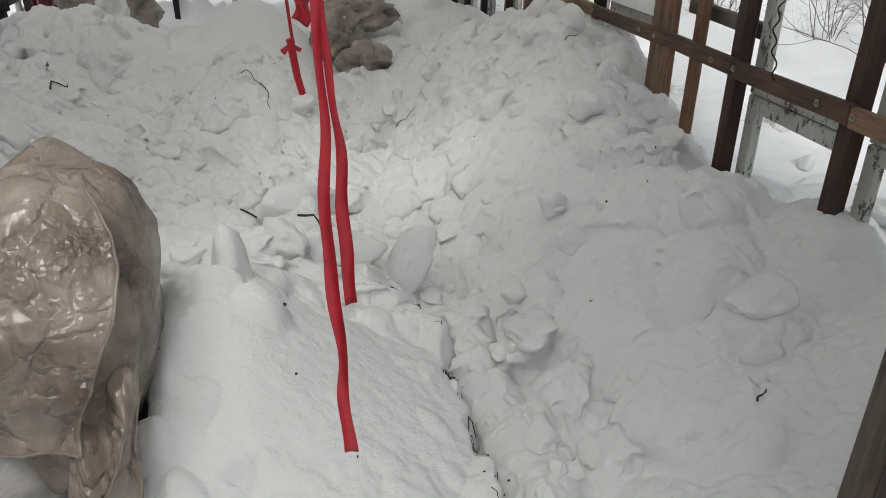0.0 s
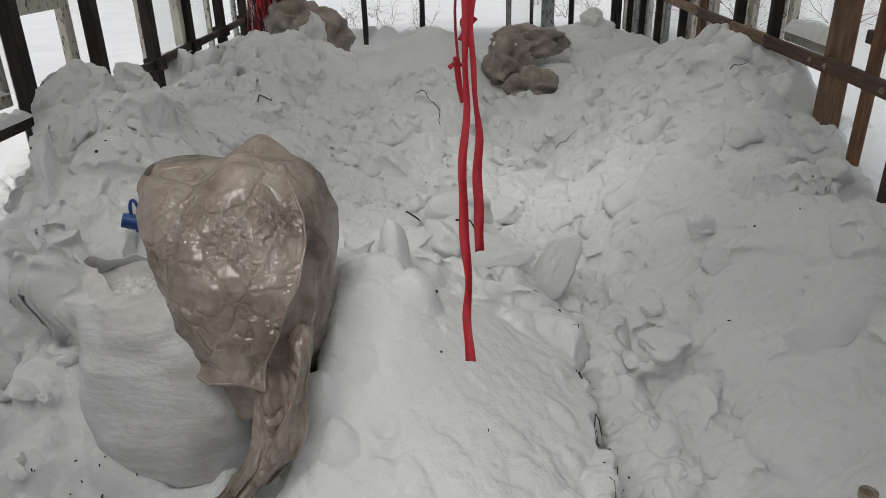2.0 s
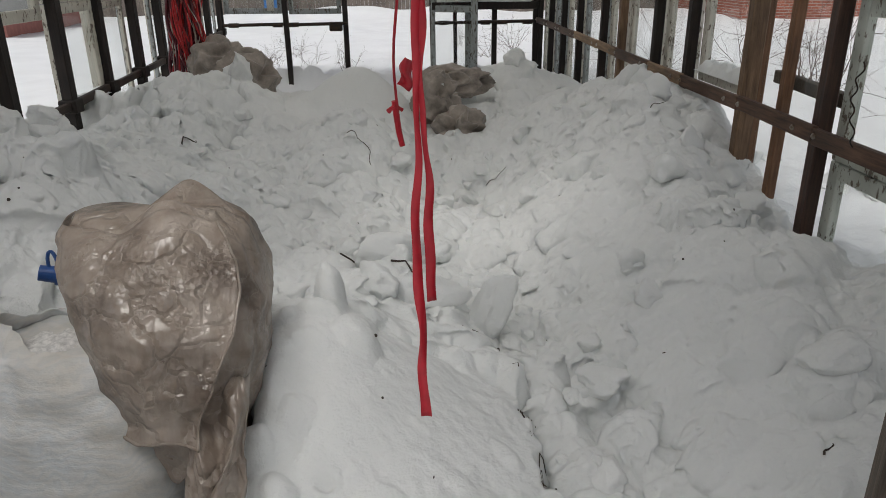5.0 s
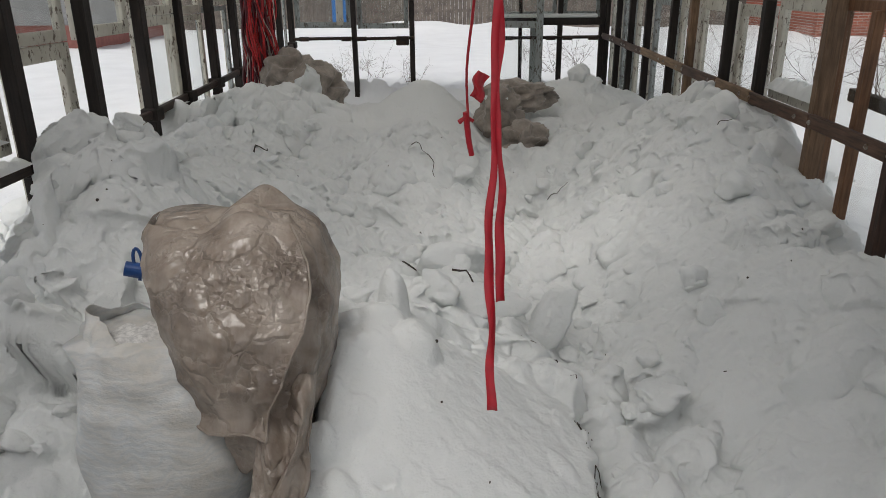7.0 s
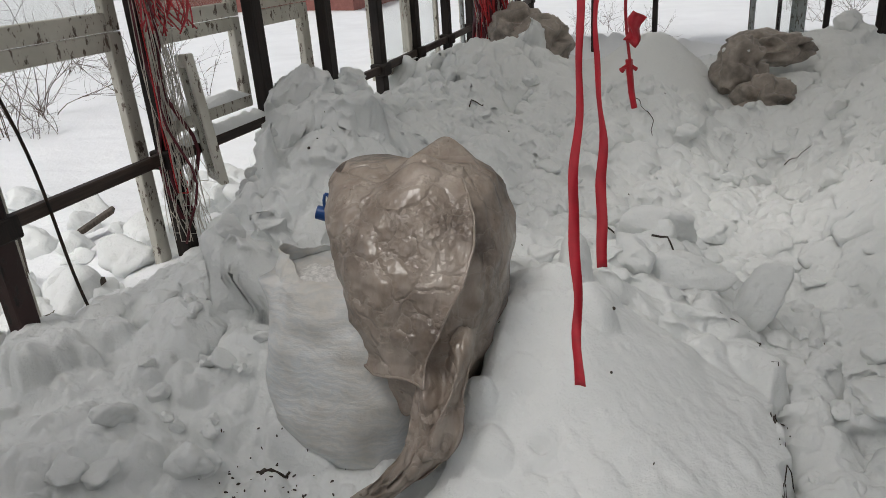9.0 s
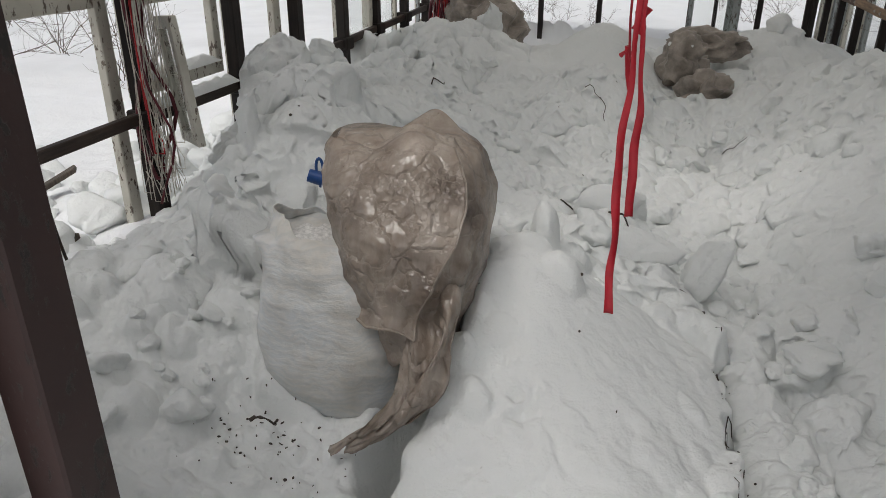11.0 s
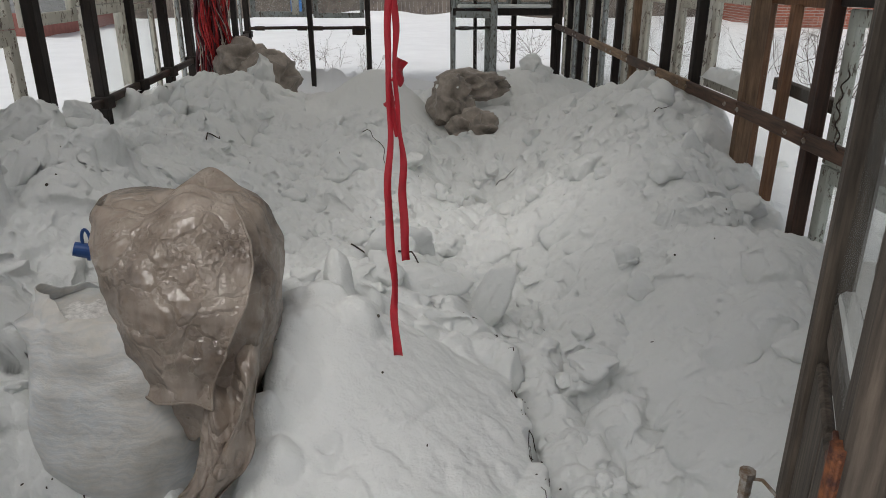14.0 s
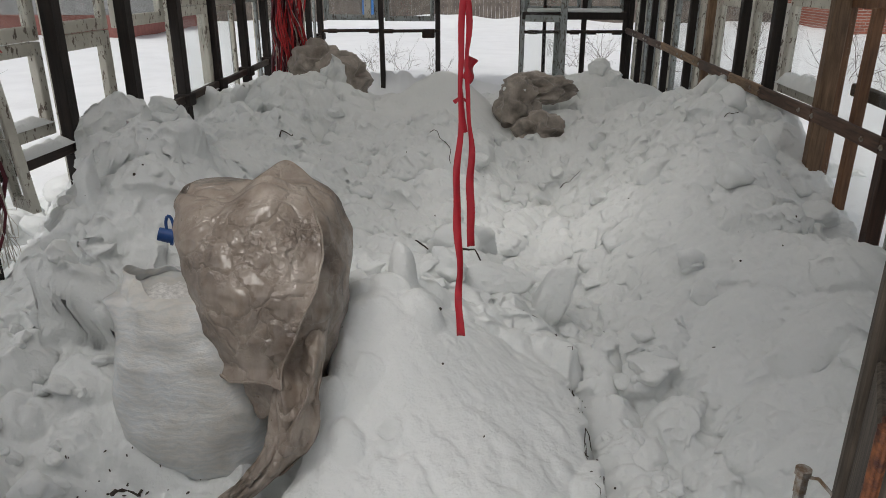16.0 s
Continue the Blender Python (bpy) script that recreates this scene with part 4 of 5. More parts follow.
SACK = (-0.93, 1.48, 0.12)
sack = thing("sack", SACK, "bulging white woven sack standing in trodden snow", "sack")
lv = [(0.10, -0.84, 1.46, 0.16, 0.17), (0.17, -0.85, 1.46, 0.215, 0.22), (0.25, -0.87, 1.46, 0.24, 0.245), (0.38, -0.875, 1.47, 0.255, 0.25), (0.52, -0.885, 1.47, 0.24, 0.23), (0.62, -0.91, 1.47, 0.195, 0.195), (0.68, -0.95, 1.47, 0.16, 0.155)]
part("body", local(ring_shell(lv, 96, sack_wrinkle, 3), SACK), sack_mat, sack, smooth=True)


def mouth_wrinkle(a, f, p):
    return 0.012 * f * math.sin(a * 4 + 1) + 0.005 * f * math.sin(a * 11) + 0.012 * noise.noise(p * 18)


mouth = [(0.60, -0.955, 1.46, 0.125, 0.125), (0.67, -0.955, 1.46, 0.125, 0.125), (0.73, -0.965, 1.47, 0.10, 0.09)]
bmm = ring_shell(mouth, 72, mouth_wrinkle, 8, closed_top=False, bottom=None)
for v in bmm.verts:
    t = max(0.0, (v.co.z - 0.66) / 0.1)
    v.co.z -= 0.085 * t * max(0.0, v.co.x + 0.985) / 0.12
    v.co.z += 0.030 * t * max(0.0, -1.04 - v.co.x) / 0.06
    v.co.z -= 0.035 * t * max(0.0, min(1.0, (v.co.y - 1.46) / 0.06))
    v.co.z -= 0.045 * t * max(0.0, min(1.0, (1.44 - v.co.y) / 0.06)) * min(1.0, max(0.0, v.co.x + 1.02) / 0.06)
mo = part("mouth", local(bmm, SACK), sack_mat, sack, "slack open mouth of the sack", True)
mo.modifiers.new("thick", "SOLIDIFY").thickness = 0.003
lumpy = bmesh.new()
bmesh.ops.create_icosphere(lumpy, subdivisions=4, radius=1)
for v in lumpy.verts:
    p = Vector((v.co.x * 0.105, v.co.y * 0.10, v.co.z * 0.05))
    p *= 1 + 0.25 * noise.noise(v.co * 3.3) + 0.12 * noise.noise(v.co * 9)
    v.co = p + Vector((-0.93, 1.43, 0.645))
sack_snow = plain("speckled_dirty_snow", (0.60, 0.59, 0.57), 0.7, 0.35, 70, 0.8)
part("filling", local(lumpy, SACK), sack_snow, sack, "dirty speckled snow in the sack's mouth", True)


def film_wrinkle(a, f, p):
    w = 0.030 * noise.noise(p * 3.6 + Vector((5, 0, 0))) - 0.020 * abs(noise.noise(Vector((p.x * 7 + p.z * 3, p.y * 7, p.z * 6 - p.x * 4)))) - 0.012 * abs(noise.noise(p * 11)) - 0.004 * abs(noise.noise(p * 24 + Vector((3, 1, 0))))
    pleat = max(0.0, math.cos(a - 0.15)) ** 2
    return w + 0.009 * pleat * abs(math.sin(9 * a + 2.5 * noise.noise(p * 3) + 2 * p.z)) - 0.004 * pleat


def film_hem(a):
    # angle 0 is east, -90 degrees the near side
    d = math.degrees(a) % 360
    near_left = math.exp(-((d - 252) / 48) ** 6)
    west = math.exp(-((d - 192) / 46) ** 2)
    return 0.16 + 0.24 * near_left + 0.48 * west + 0.05 * math.sin(a * 5) + 0.02 * math.sin(a * 13)


BAG = (-0.68, 1.58, 0.2)
bag = thing("film_bag", BAG, "crumpled dirty brown polythene bag pulled over the sack", "bag")
lv = [(0.18, -0.65, 1.54, 0.10, 0.22), (0.32, -0.645, 1.54, 0.125, 0.27), (0.45, -0.635, 1.54, 0.165, 0.30), (0.60, -0.64, 1.55, 0.208, 0.315), (0.75, -0.66, 1.57, 0.235, 0.30), (0.87, -0.685, 1.59, 0.235, 0.24), (0.93, -0.70, 1.60, 0.215, 0.165), (0.965, -0.715, 1.61, 0.18, 0.09)]
bmf = ring_shell(lv, 220, film_wrinkle, 5, bottom=film_hem)
for v in bmf.verts:
    if v.co.z > 0.86:
        t = (v.co.z - 0.86) / 0.12
        v.co.z += t * (0.06 * math.exp(-((v.co.x + 0.64) / 0.07) ** 2) - 0.02 * math.exp(-((v.co.x + 0.755) / 0.04) ** 2))
fb = part("body", local(bmf, BAG), film_dark, bag, smooth=True)
fb.modifiers.new("thick", "SOLIDIFY").thickness = 0.0012
FILM_LEVELS = lv


def film_flap(name, rows, cols, place, label):
    bm = bmesh.new()
    g = [[bm.verts.new(place(i / rows, j / cols)) for j in range(cols + 1)] for i in range(rows + 1)]
    for i in range(rows):
        for j in range(cols):
            bm.faces.new((g[i][j], g[i][j + 1], g[i + 1][j + 1], g[i + 1][j]))
    ob = part(name, local(bm, BAG), film, bag, label, True)
    ob.modifiers.new("thick", "SOLIDIFY").thickness = 0.0012


def fold(u, v):
    # the folded-over mouth of the bag: a second layer on the near side, with a free right edge and hem
    top, low = 0.955, 0.50 + 0.010 * math.sin(v * 11) + 0.05 * max(0, 0.25 - v)
    z = low + (top - low) * u
    reach = 290 + 34 * float(smooth_step(0.5, 0.90, z))
    begin = 168 + 46 * (1 - u) ** 1.3
    a = math.radians(begin + (reach - begin) * v)
    zs = [l[0] for l in FILM_LEVELS]
    cx, cy, rx, ry = (np.interp(z, zs, [l[k] for l in FILM_LEVELS]) for k in range(1, 5))
    ca, sa = math.cos(a), math.sin(a)
    p = Vector((cx + rx * math.copysign(abs(ca) ** 0.85, ca), cy + ry * math.copysign(abs(sa) ** 0.85, sa), z))
    out = 0.020 + film_wrinkle(a, u, p)
    q = p * 1.0 + Vector((9, 4, 2))
    out += 0.010 * noise.noise(q * 6) - 0.010 * abs(noise.noise(q * 13)) + 0.022 * max(0, (v - 0.9) / 0.1) ** 2 + 0.016 * max(0, 0.08 - u) / 0.08
    p += Vector((ca, sa, 0)) * max(out, 0.012 + film_wrinkle(a, u, p))
    if p.z > 0.86:
        t = (p.z - 0.86) / 0.12
        p.z += t * (0.06 * math.exp(-((p.x + 0.64) / 0.07) ** 2) - 0.02 * math.exp(-((p.x + 0.755) / 0.04) ** 2))
    return p


film_flap("fold", 90, 110, fold, "folded-over paler mouth of the bag")
edge = [fold(i / 60, 1.0) for i in range(61)]
part("rim", local(tube(edge, 0.0034, sides=6), BAG), film_pale, bag, "pale doubled edge of the fold", True)
edge = [fold(0.0, j / 60) for j in range(61)]
part("hem", local(tube(edge, 0.0045, sides=6), BAG), film_dark, bag, "rolled muddy hem of the fold", True)


def tail(u, v):
    z = 0.60 - 0.44 * u + 0.02 * math.sin(v * 9 + u * 4)
    x = -0.545 + 0.05 * math.sin(math.pi * u) - 0.19 * u ** 2.5 + (0.16 - 0.08 * u) * (v - 0.5) + 0.012 * math.sin(u * 11 + v * 8)
    y = 1.262 + 0.10 * (1 - u) ** 4 - 0.13 * u + 0.022 * math.sin(v * 13 + 3 * u) + 0.03 * noise.noise(Vector((u * 5, v * 5, 3))) - 0.03 * abs(noise.noise(Vector((u * 9, v * 11, 7)))) - 0.02 * abs(noise.noise(Vector((u * 14, v * 24, 2))))
    return Vector((x, y, z))


film_flap("tail", 60, 44, tail, "torn muddy tail of the bag")

JUG = (-0.90, 1.64, 0.55)
jug = thing("water_jug", JUG, "plastic jug with a blue screw cap under the bag", "jug")
jb = ring_shell([(0.36, -0.86, 1.66, 0.09, 0.09), (0.66, -0.86, 1.66, 0.09, 0.09), (0.74, -0.88, 1.65, 0.07, 0.07), (0.79, -0.92, 1.63, 0.03, 0.03)], 32, lambda a, f, p: 0.003 * math.sin(f * 60), 2)
part("body", local(jb, JUG), glass_dusty, jug, smooth=True)
axis = Vector((-0.92, -0.25, 0.28)).normalized()
c0 = Vector((-0.985, 1.60, 0.79))
cap = tube([c0, c0 + axis * 0.045], 0.023, 0.021, sides=20)
add_tube(cap, [c0 - axis * 0.004, c0 + axis * 0.004], 0.028, sides=20)
part("cap", local(cap, JUG), blue_plastic, jug, "blue screw cap")
loop = [c0 + axis * 0.02 + Vector((0.012 * math.cos(t) + 0.014, 0, 0.030 + 0.034 * math.sin(t))) for t in np.linspace(-1.4, 4.4, 18)]
part("handle", local(tube(loop, 0.005, sides=8), JUG), blue_plastic, jug, "blue carrying loop")


# ---- loose clods of snow ----
def clod_mesh(seed, cuts=11, sub=4):
    rnd = random.Random(seed)
    planes = []
    for _ in range(cuts):
        n = Vector([rnd.gauss(0, 1) for _ in range(3)]).normalized()
        planes.append((n, rnd.uniform(0.55, 1.0)))
    bm = bmesh.new()
    bmesh.ops.create_icosphere(bm, subdivisions=sub, radius=1)
    off = Vector((seed * 3.1, seed * 1.7, 0))
    for v in bm.verts:
        d = v.co.normalized()
        s = sum((max(0.0, d.dot(n)) / r) ** 18 for n, r in planes) + 0.8 ** 18
        v.co = d * (s ** (-1 / 18)) * (1.05 + 0.22 * noise.noise(d * 1.7 + off) + 0.08 * noise.noise(d * 4 + off) - 0.09 * abs(noise.noise(d * 6 + off)) + 0.05 * abs(noise.noise(d * 12 + off)) + 0.02 * noise.noise(d * 20 + off))
    me = bpy.data.meshes.new("snow_clod")
    bm.to_mesh(me)
    bm.free()
    me.polygons.foreach_set("use_smooth", [True] * len(me.polygons))
    me.materials.append(snow_chunk_mat)
    return me


CLODS = [clod_mesh(s) for s in range(1, 13)]
rnd = random.Random(7)


def clod(x, y, size, sink=0.35, shape=None, turn=None, label="broken clod of clean snow", z=None):
    ob = new("snow_clod", CLODS[rnd.randrange(12) if shape is None else shape])
    sx, sy, sz = size if isinstance(size, tuple) else (size * rnd.uniform(0.8, 1.3), size * rnd.uniform(0.8, 1.3), size * rnd.uniform(0.6, 1.0))
    if z is None:
        z = float(snow_height(x, y)) + sz * (1 - 2 * sink)
    r = turn or (rnd.uniform(-25, 25), rnd.uniform(-25, 25), rnd.uniform(0, 360))
    ob.matrix_basis = pose(x, y, z, *r) @ Matrix.Diagonal((sx, sy, sz, 1))
    return tagged(ob, label, "snow clod", "loose snow clods")


# large ones that give the heaps their outline
clod(0.25, 2.40, (0.055, 0.10, 0.16), 0.3, 10, (18, 14, 25), "flat slab of snow leaning on edge")
clod(-0.02, 2.42, (0.17, 0.10, 0.08), 0.35, 11, (10, -12, 10), "broken slab of snow")
clod(-0.12, 2.75, (0.16, 0.12, 0.09), 0.35, 0, (0, 10, 40), "broken slab of snow")
clod(0.62, 1.95, (0.11, 0.075, 0.045), 0.62, 4, (-14, 8, 30), "broken slab of snow")
clod(0.55, 1.62, (0.07, 0.09, 0.04), 0.62, 6, (10, 6, 0), "broken slab of snow")
clod(1.24, 1.70, (0.11, 0.09, 0.05), 0.7, 9, (-8, -12, 20), "broken slab of snow")
clod(1.48, 2.86, (0.13, 0.11, 0.07), 0.35, 5, (0, -10, 0), "overhanging lump of snow by the wall")
clod(-1.18, 1.02, (0.07, 0.06, 0.05), 0.3)
for x, y, s in ((1.35, 3.3, 0.09), (1.3, 3.75, 0.10), (1.38, 4.2, 0.10), (1.3, 4.7, 0.09), (1.45, 4.95, 0.08), (1.0, 7.0, 0.14), (1.15, 3.0, 0.1), (0.95, 6.8, 0.1)):
    clod(x, y, s, 0.55)
for _ in range(46):
    x, y = rnd.uniform(-1.85, 0.4), rnd.uniform(1.6, 4.9)
    if -0.55 < x < 0.38 and y < 2.0 or -1.25 < x < -0.3 and 0.9 < y < 1.95:
        continue
    clod(x, y, rnd.choice((0.035, 0.045, 0.06, 0.08)), 0.5)
for _ in range(34):
    x, y = rnd.uniform(0.1, 0.9), rnd.uniform(2.0, 4.4)
    clod(x, y, rnd.choice((0.03, 0.045, 0.06)), 0.52)
for _ in range(22):
    clod(rnd.uniform(-1.5, -1.15), rnd.uniform(0.85, 1.6), rnd.choice((0.02, 0.03, 0.045)), 0.35)
for _ in range(14):
    clod(rnd.uniform(0.42, 0.62), rnd.uniform(1.2, 2.1), rnd.choice((0.02, 0.03, 0.045)), 0.35)


# ---- rag bundles on the far heaps ----
def rag(at, size, seed, label, turn=0):
    bm = bmesh.new()
    bmesh.ops.create_icosphere(bm, subdivisions=5, radius=1)
    off = Vector((seed, seed * 2.3, 0))
    for v in bm.verts:
        d = v.co.normalized()
        r = 0.72 + 0.30 * noise.noise(d * 1.4 + off) + 0.42 * (1 - 2.0 * abs(noise.noise(d * 1.5 + off))) + 0.09 * (1 - 2.4 * abs(noise.noise(d * 3.2 - off))) + 0.02 * (1 - 2.4 * abs(noise.noise(d * 8 + off)))
        v.co = Vector((d.x * size[0], d.y * size[1], d.z * size[2])) * r
    ob = part("film_wad", bm, rag_mat, None, smooth=True)
    ob.matrix_basis = pose(at[0], at[1], at[2], 0, 0, turn)
    tagged(ob, label, "bundle", "film wads")
    return ob


wad = rag((0.15, 5.05, 0.62), (0.16, 0.15, 0.20), 3.0, "crumpled dirty brown film bundle with snow on top")
rag((0.30, 4.80, 0.47), (0.19, 0.12, 0.15), 9.0, "crumpled dirty brown film bundle half in snow", 25)
rag((0.36, 6.2, 0.60), (0.30, 0.18, 0.13), 5.0, "flattened dirty film bundle on the snow")
rag((-1.24, 5.25, 0.76), (0.22, 0.19, 0.21), 7.0, "crumpled grey-brown sack on the heap", 15)
rag((-1.50, 5.55, 0.84), (0.20, 0.18, 0.20), 12.0, "pale crumpled sack under the hanging twine")
part("snow_cap", local(box((0.02, 4.97, 0.745), (0.20, 5.10, 0.775), 0.01, 0.012), (0.13, 5.05, 0.62)), snow_chunk_mat, wad, "dusting of snow", True)


# ---- red ribbons and hanging twine ----
def ribbon(name, top, end, width, seed, label, bend=0.006):
    """A flat strip from top down to end, a little wavy and twisted."""
    bm = bmesh.new()
    rows, n = [], 110
    top, end = Vector(top), Vector(end)
    for i in range(n + 1):
        f = i / n
        p = top.lerp(end, f) + Vector((0.5 * bend * math.sin(f * 13 + seed) + 0.28 * bend * math.sin(f * 37 + seed) + 0.16 * bend * math.sin(f * 71 + 2 * seed), bend * math.cos(f * 11 + seed), 0))
        tw = 0.5 * math.sin(f * 9 + seed * 2) + 0.25 * math.sin(f * 23) + 0.3 * math.sin(f * 57 + seed)
        w = width * (0.6 + 0.35 * math.sin(f * 12 + seed * 3) ** 2 + 0.75 * f ** 4)
        side = Vector((math.cos(tw), math.sin(tw), 0.08 * math.sin(f * 40))) * w / 2
        rows.append((bm.verts.new(p - side), bm.verts.new(p + Vector((0, 0.0015, 0))), bm.verts.new(p + side)))
    for a, b in zip(rows, rows[1:]):
        bm.faces.new((a[0], a[1], b[1], b[0]))
        bm.faces.new((a[1], a[2], b[2], b[1]))
    ob = part(name, bm, ribbon_red, None, smooth=True)
    ob.modifiers.new("thick", "SOLIDIFY").thickness = 0.0008
    tagged(ob, label, "ribbon", "red ribbons")
    return ob


ribbon("ribbon", (-0.036, 0.535, TOP + 0.04), (-0.0285, 0.525, 1.041), 0.0092, 0.4, "long red cloth ribbon hanging from the tie beam")
ribbon("ribbon", (-0.026, 0.575, TOP + 0.04), (-0.019, 0.595, 1.160), 0.0084, 2.1, "shorter red cloth ribbon hanging from the tie beam")
knot = thing("cord", (-0.065, 1.17, 1.23), "red knotted cord with a scrap of red film", "cord", "red ribbons")
pts = [(-0.03 - 0.035 * f + 0.004 * math.sin(f * 20), 0.60 + 0.57 * f, TOP + 0.04 - (TOP - 1.24) * f) for f in np.linspace(0, 1, 30)]
part("strand", local(tube(pts, 0.0028, sides=6), (-0.065, 1.17, 1.23)), ribbon_red, knot)
kn = tube([(-0.079, 1.17, 1.290), (-0.066, 1.165, 1.302), (-0.052, 1.17, 1.292)], 0.0055, 0.004, sides=8)
add_tube(kn, [(-0.066, 1.168, 1.31), (-0.064, 1.17, 1.285), (-0.060, 1.172, 1.25), (-0.054, 1.172, 1.222)], 0.0065, 0.0055, sides=8)
part("knot", local(kn, (-0.065, 1.17, 1.23)), ribbon_red, knot)
sc = bmesh.new()
g = [[sc.verts.new((-0.058 + 0.020 * u + 0.012 * v + 0.004 * math.sin(v * 7), 1.03 + 0.008 * math.sin(u * 5 + v * 4), 1.362 + 0.045 * v - 0.012 * u)) for u in np.linspace(0, 1, 7)] for v in np.linspace(0, 1, 9)]
for i in range(8):
    for j in range(6):
        sc.faces.new((g[i][j], g[i][j + 1], g[i + 1][j + 1], g[i + 1][j]))
scrap = part("scrap", local(sc, (-0.065, 1.17, 1.23)), ribbon_red, knot, smooth=True)
scrap.modifiers.new("thick", "SOLIDIFY").thickness = 0.0008


def twine_bundle(name, top, low, spread, counts, seed, label):
    rn = random.Random(seed)
    ob = thing(name, (top[0], top[1], low), label, "twine bundle")
    for nm, mat, n, r, lab in counts:
        bm = bmesh.new()
        for _ in range(n):
            a, e = rn.uniform(0, 6.28), rn.uniform(0.3, 1) * spread
            x, y = top[0] + e * math.cos(a) * 0.6, top[1] + e * math.sin(a)
            z0, z1 = top[2], low + rn.expovariate(1 / 0.12)
            z1 = min(z1, z0 - 0.2)
            ph, k, w = rn.uniform(0, 6), rn.uniform(5, 16), rn.uniform(0.3, 1.0) * 0.042
            cnt = 22
            pts = [(x * (0.55 + 0.45 * t) + top[0] * 0.45 * (1 - t) + w * math.sin(k * t + ph), y * (0.55 + 0.45 * t) + top[1] * 0.45 * (1 - t) + w * math.cos(k * 1.3 * t + ph), z0 + (z1 - z0) * t) for t in np.linspace(0, 1, cnt)]
            if rn.random() < 0.3:
                q = pts[-1]
                pts += [(q[0] + 0.02, q[1] + 0.03, q[2] - 0.01), (q[0] + 0.01, q[1] + 0.05, q[2] + 0.03), (q[0] - 0.01, q[1] + 0.04, q[2] + 0.08)]
            add_tube(bm, pts, r * rn.uniform(0.6, 1.3), sides=4)
        tagged(part(nm, local(bm, (top[0], top[1], low)), mat, ob, lab, True), kind="stuff")
    return ob


twine_bundle("twine_bundle", (-1.77, 5.75, TOP), 0.64, 0.25, (("red_twine", twine_red, 120, 0.0065, "red twine"), ("dark_strip", twine_dark, 50, 0.012, "dark strips"), ("pale_twine", twine_pale, 70, 0.003, "pale twine")), 4, "thick hanging bundle of red and pale twine")
twine_bundle("twine_bundle", (-1.92, 2.04, TOP), 0.46, 0.10, (("pale_twine", twine_pale, 44, 0.0021, "pale loose twine"), ("dark_strip", twine_dark, 4, 0.009, "dark red strips"), ("red_twine", twine_red, 2, 0.005, "red twine")), 9, "tangle of pale twine and dark red strips hung on the post")
part_net = bmesh.new()
for k in range(26):
    t = k / 26
    add_tube(part_net, [(-1.88 + 0.012 * math.sin(k * 2.1 + i), 2.10 + 0.11 * math.sin(k * 5.3 + 0.4 * i) + 0.02 * i * (t - 0.5), 1.62 - 0.30 * i / 7 - 0.05 * t) for i in range(8)], 0.004, sides=4)
tagged(part("net_scrap", part_net, plain("red_net", (0.48, 0.05, 0.06), 0.5), None, smooth=True), "scrap of red plastic netting hung by the post", "netting")
cable = [(-1.97, 1.36 + 0.16 * t + 0.02 * math.sin(t * 5), 1.30 - 0.92 * t) for t in np.linspace(0, 1, 16)]
tagged(part("cable", tube(cable, 0.006, sides=6), iron_dark, None, smooth=True), "thin black cable hanging inside the sash", "cable")
loopw = [(1.55 + 0.007 * math.sin(26 * t), 2.30 + 0.03 * math.sin(t * 4) + 0.009 * math.cos(26 * t), 1.22 - 0.30 * t) for t in np.linspace(0, 1, 60)]
tagged(part("wire", tube(loopw, 0.003, sides=6), iron_dark, None, smooth=True), "twisted dark wire hanging on the rail", "wire")


# ---- twigs and litter on the snow ----
def twig(x, y, length, turn, label="dark twig lying on the snow", thick=0.0028, lift=0.005):
    pts = []
    for t in np.linspace(-0.5, 0.5, 7):
        px = x + length * t * math.cos(turn) + 0.12 * length * math.sin(t * 7) * math.sin(turn)
        py = y + length * t * math.sin(turn) - 0.12 * length * math.sin(t * 7) * math.cos(turn)
        pts.append((px, py, float(snow_height(px, py)) + lift))
    tagged(part("twig", tube(pts, thick, thick * 0.5, 5), twig_mat, None, smooth=True), label, "twig", "twigs on the snow")


twig(-1.29, 3.87, 0.14, 1.2, thick=0.005)
twig(-0.36, 3.99, 0.13, -0.6)
twig(-0.28, 3.9, 0.14, -1.1)
twig(0.48, 4.11, 0.12, -0.2)
twig(-0.31, 2.70, 0.10, 0.5, thick=0.005)
twig(-0.06, 2.50, 0.16, -0.5, thick=0.005)
twig(-1.02, 1.17, 0.08, 0.6, "short dark stick by the sack", 0.008)
twig(1.09, 1.39, 0.04, 0.5, "small dark stick on the snow", 0.004)
twig(1.28, 3.6, 0.09, 0.2)
twig(0.18, 2.22, 0.09, 0.2)
twig(0.27, 2.17, 0.10, 2.4, thick=0.006)
for k in range(16):
    y = 2.14 - 0.068 * k
    twig(float(trench_line(y)) + 0.012 + lean(0.012), y, random.uniform(0.05, 0.11), 1.6 + lean(0.6), "dark dead stem in the crack of the snow", random.uniform(0.0016, 0.0034), 0.012)
bits = bmesh.new()
rb = random.Random(3)
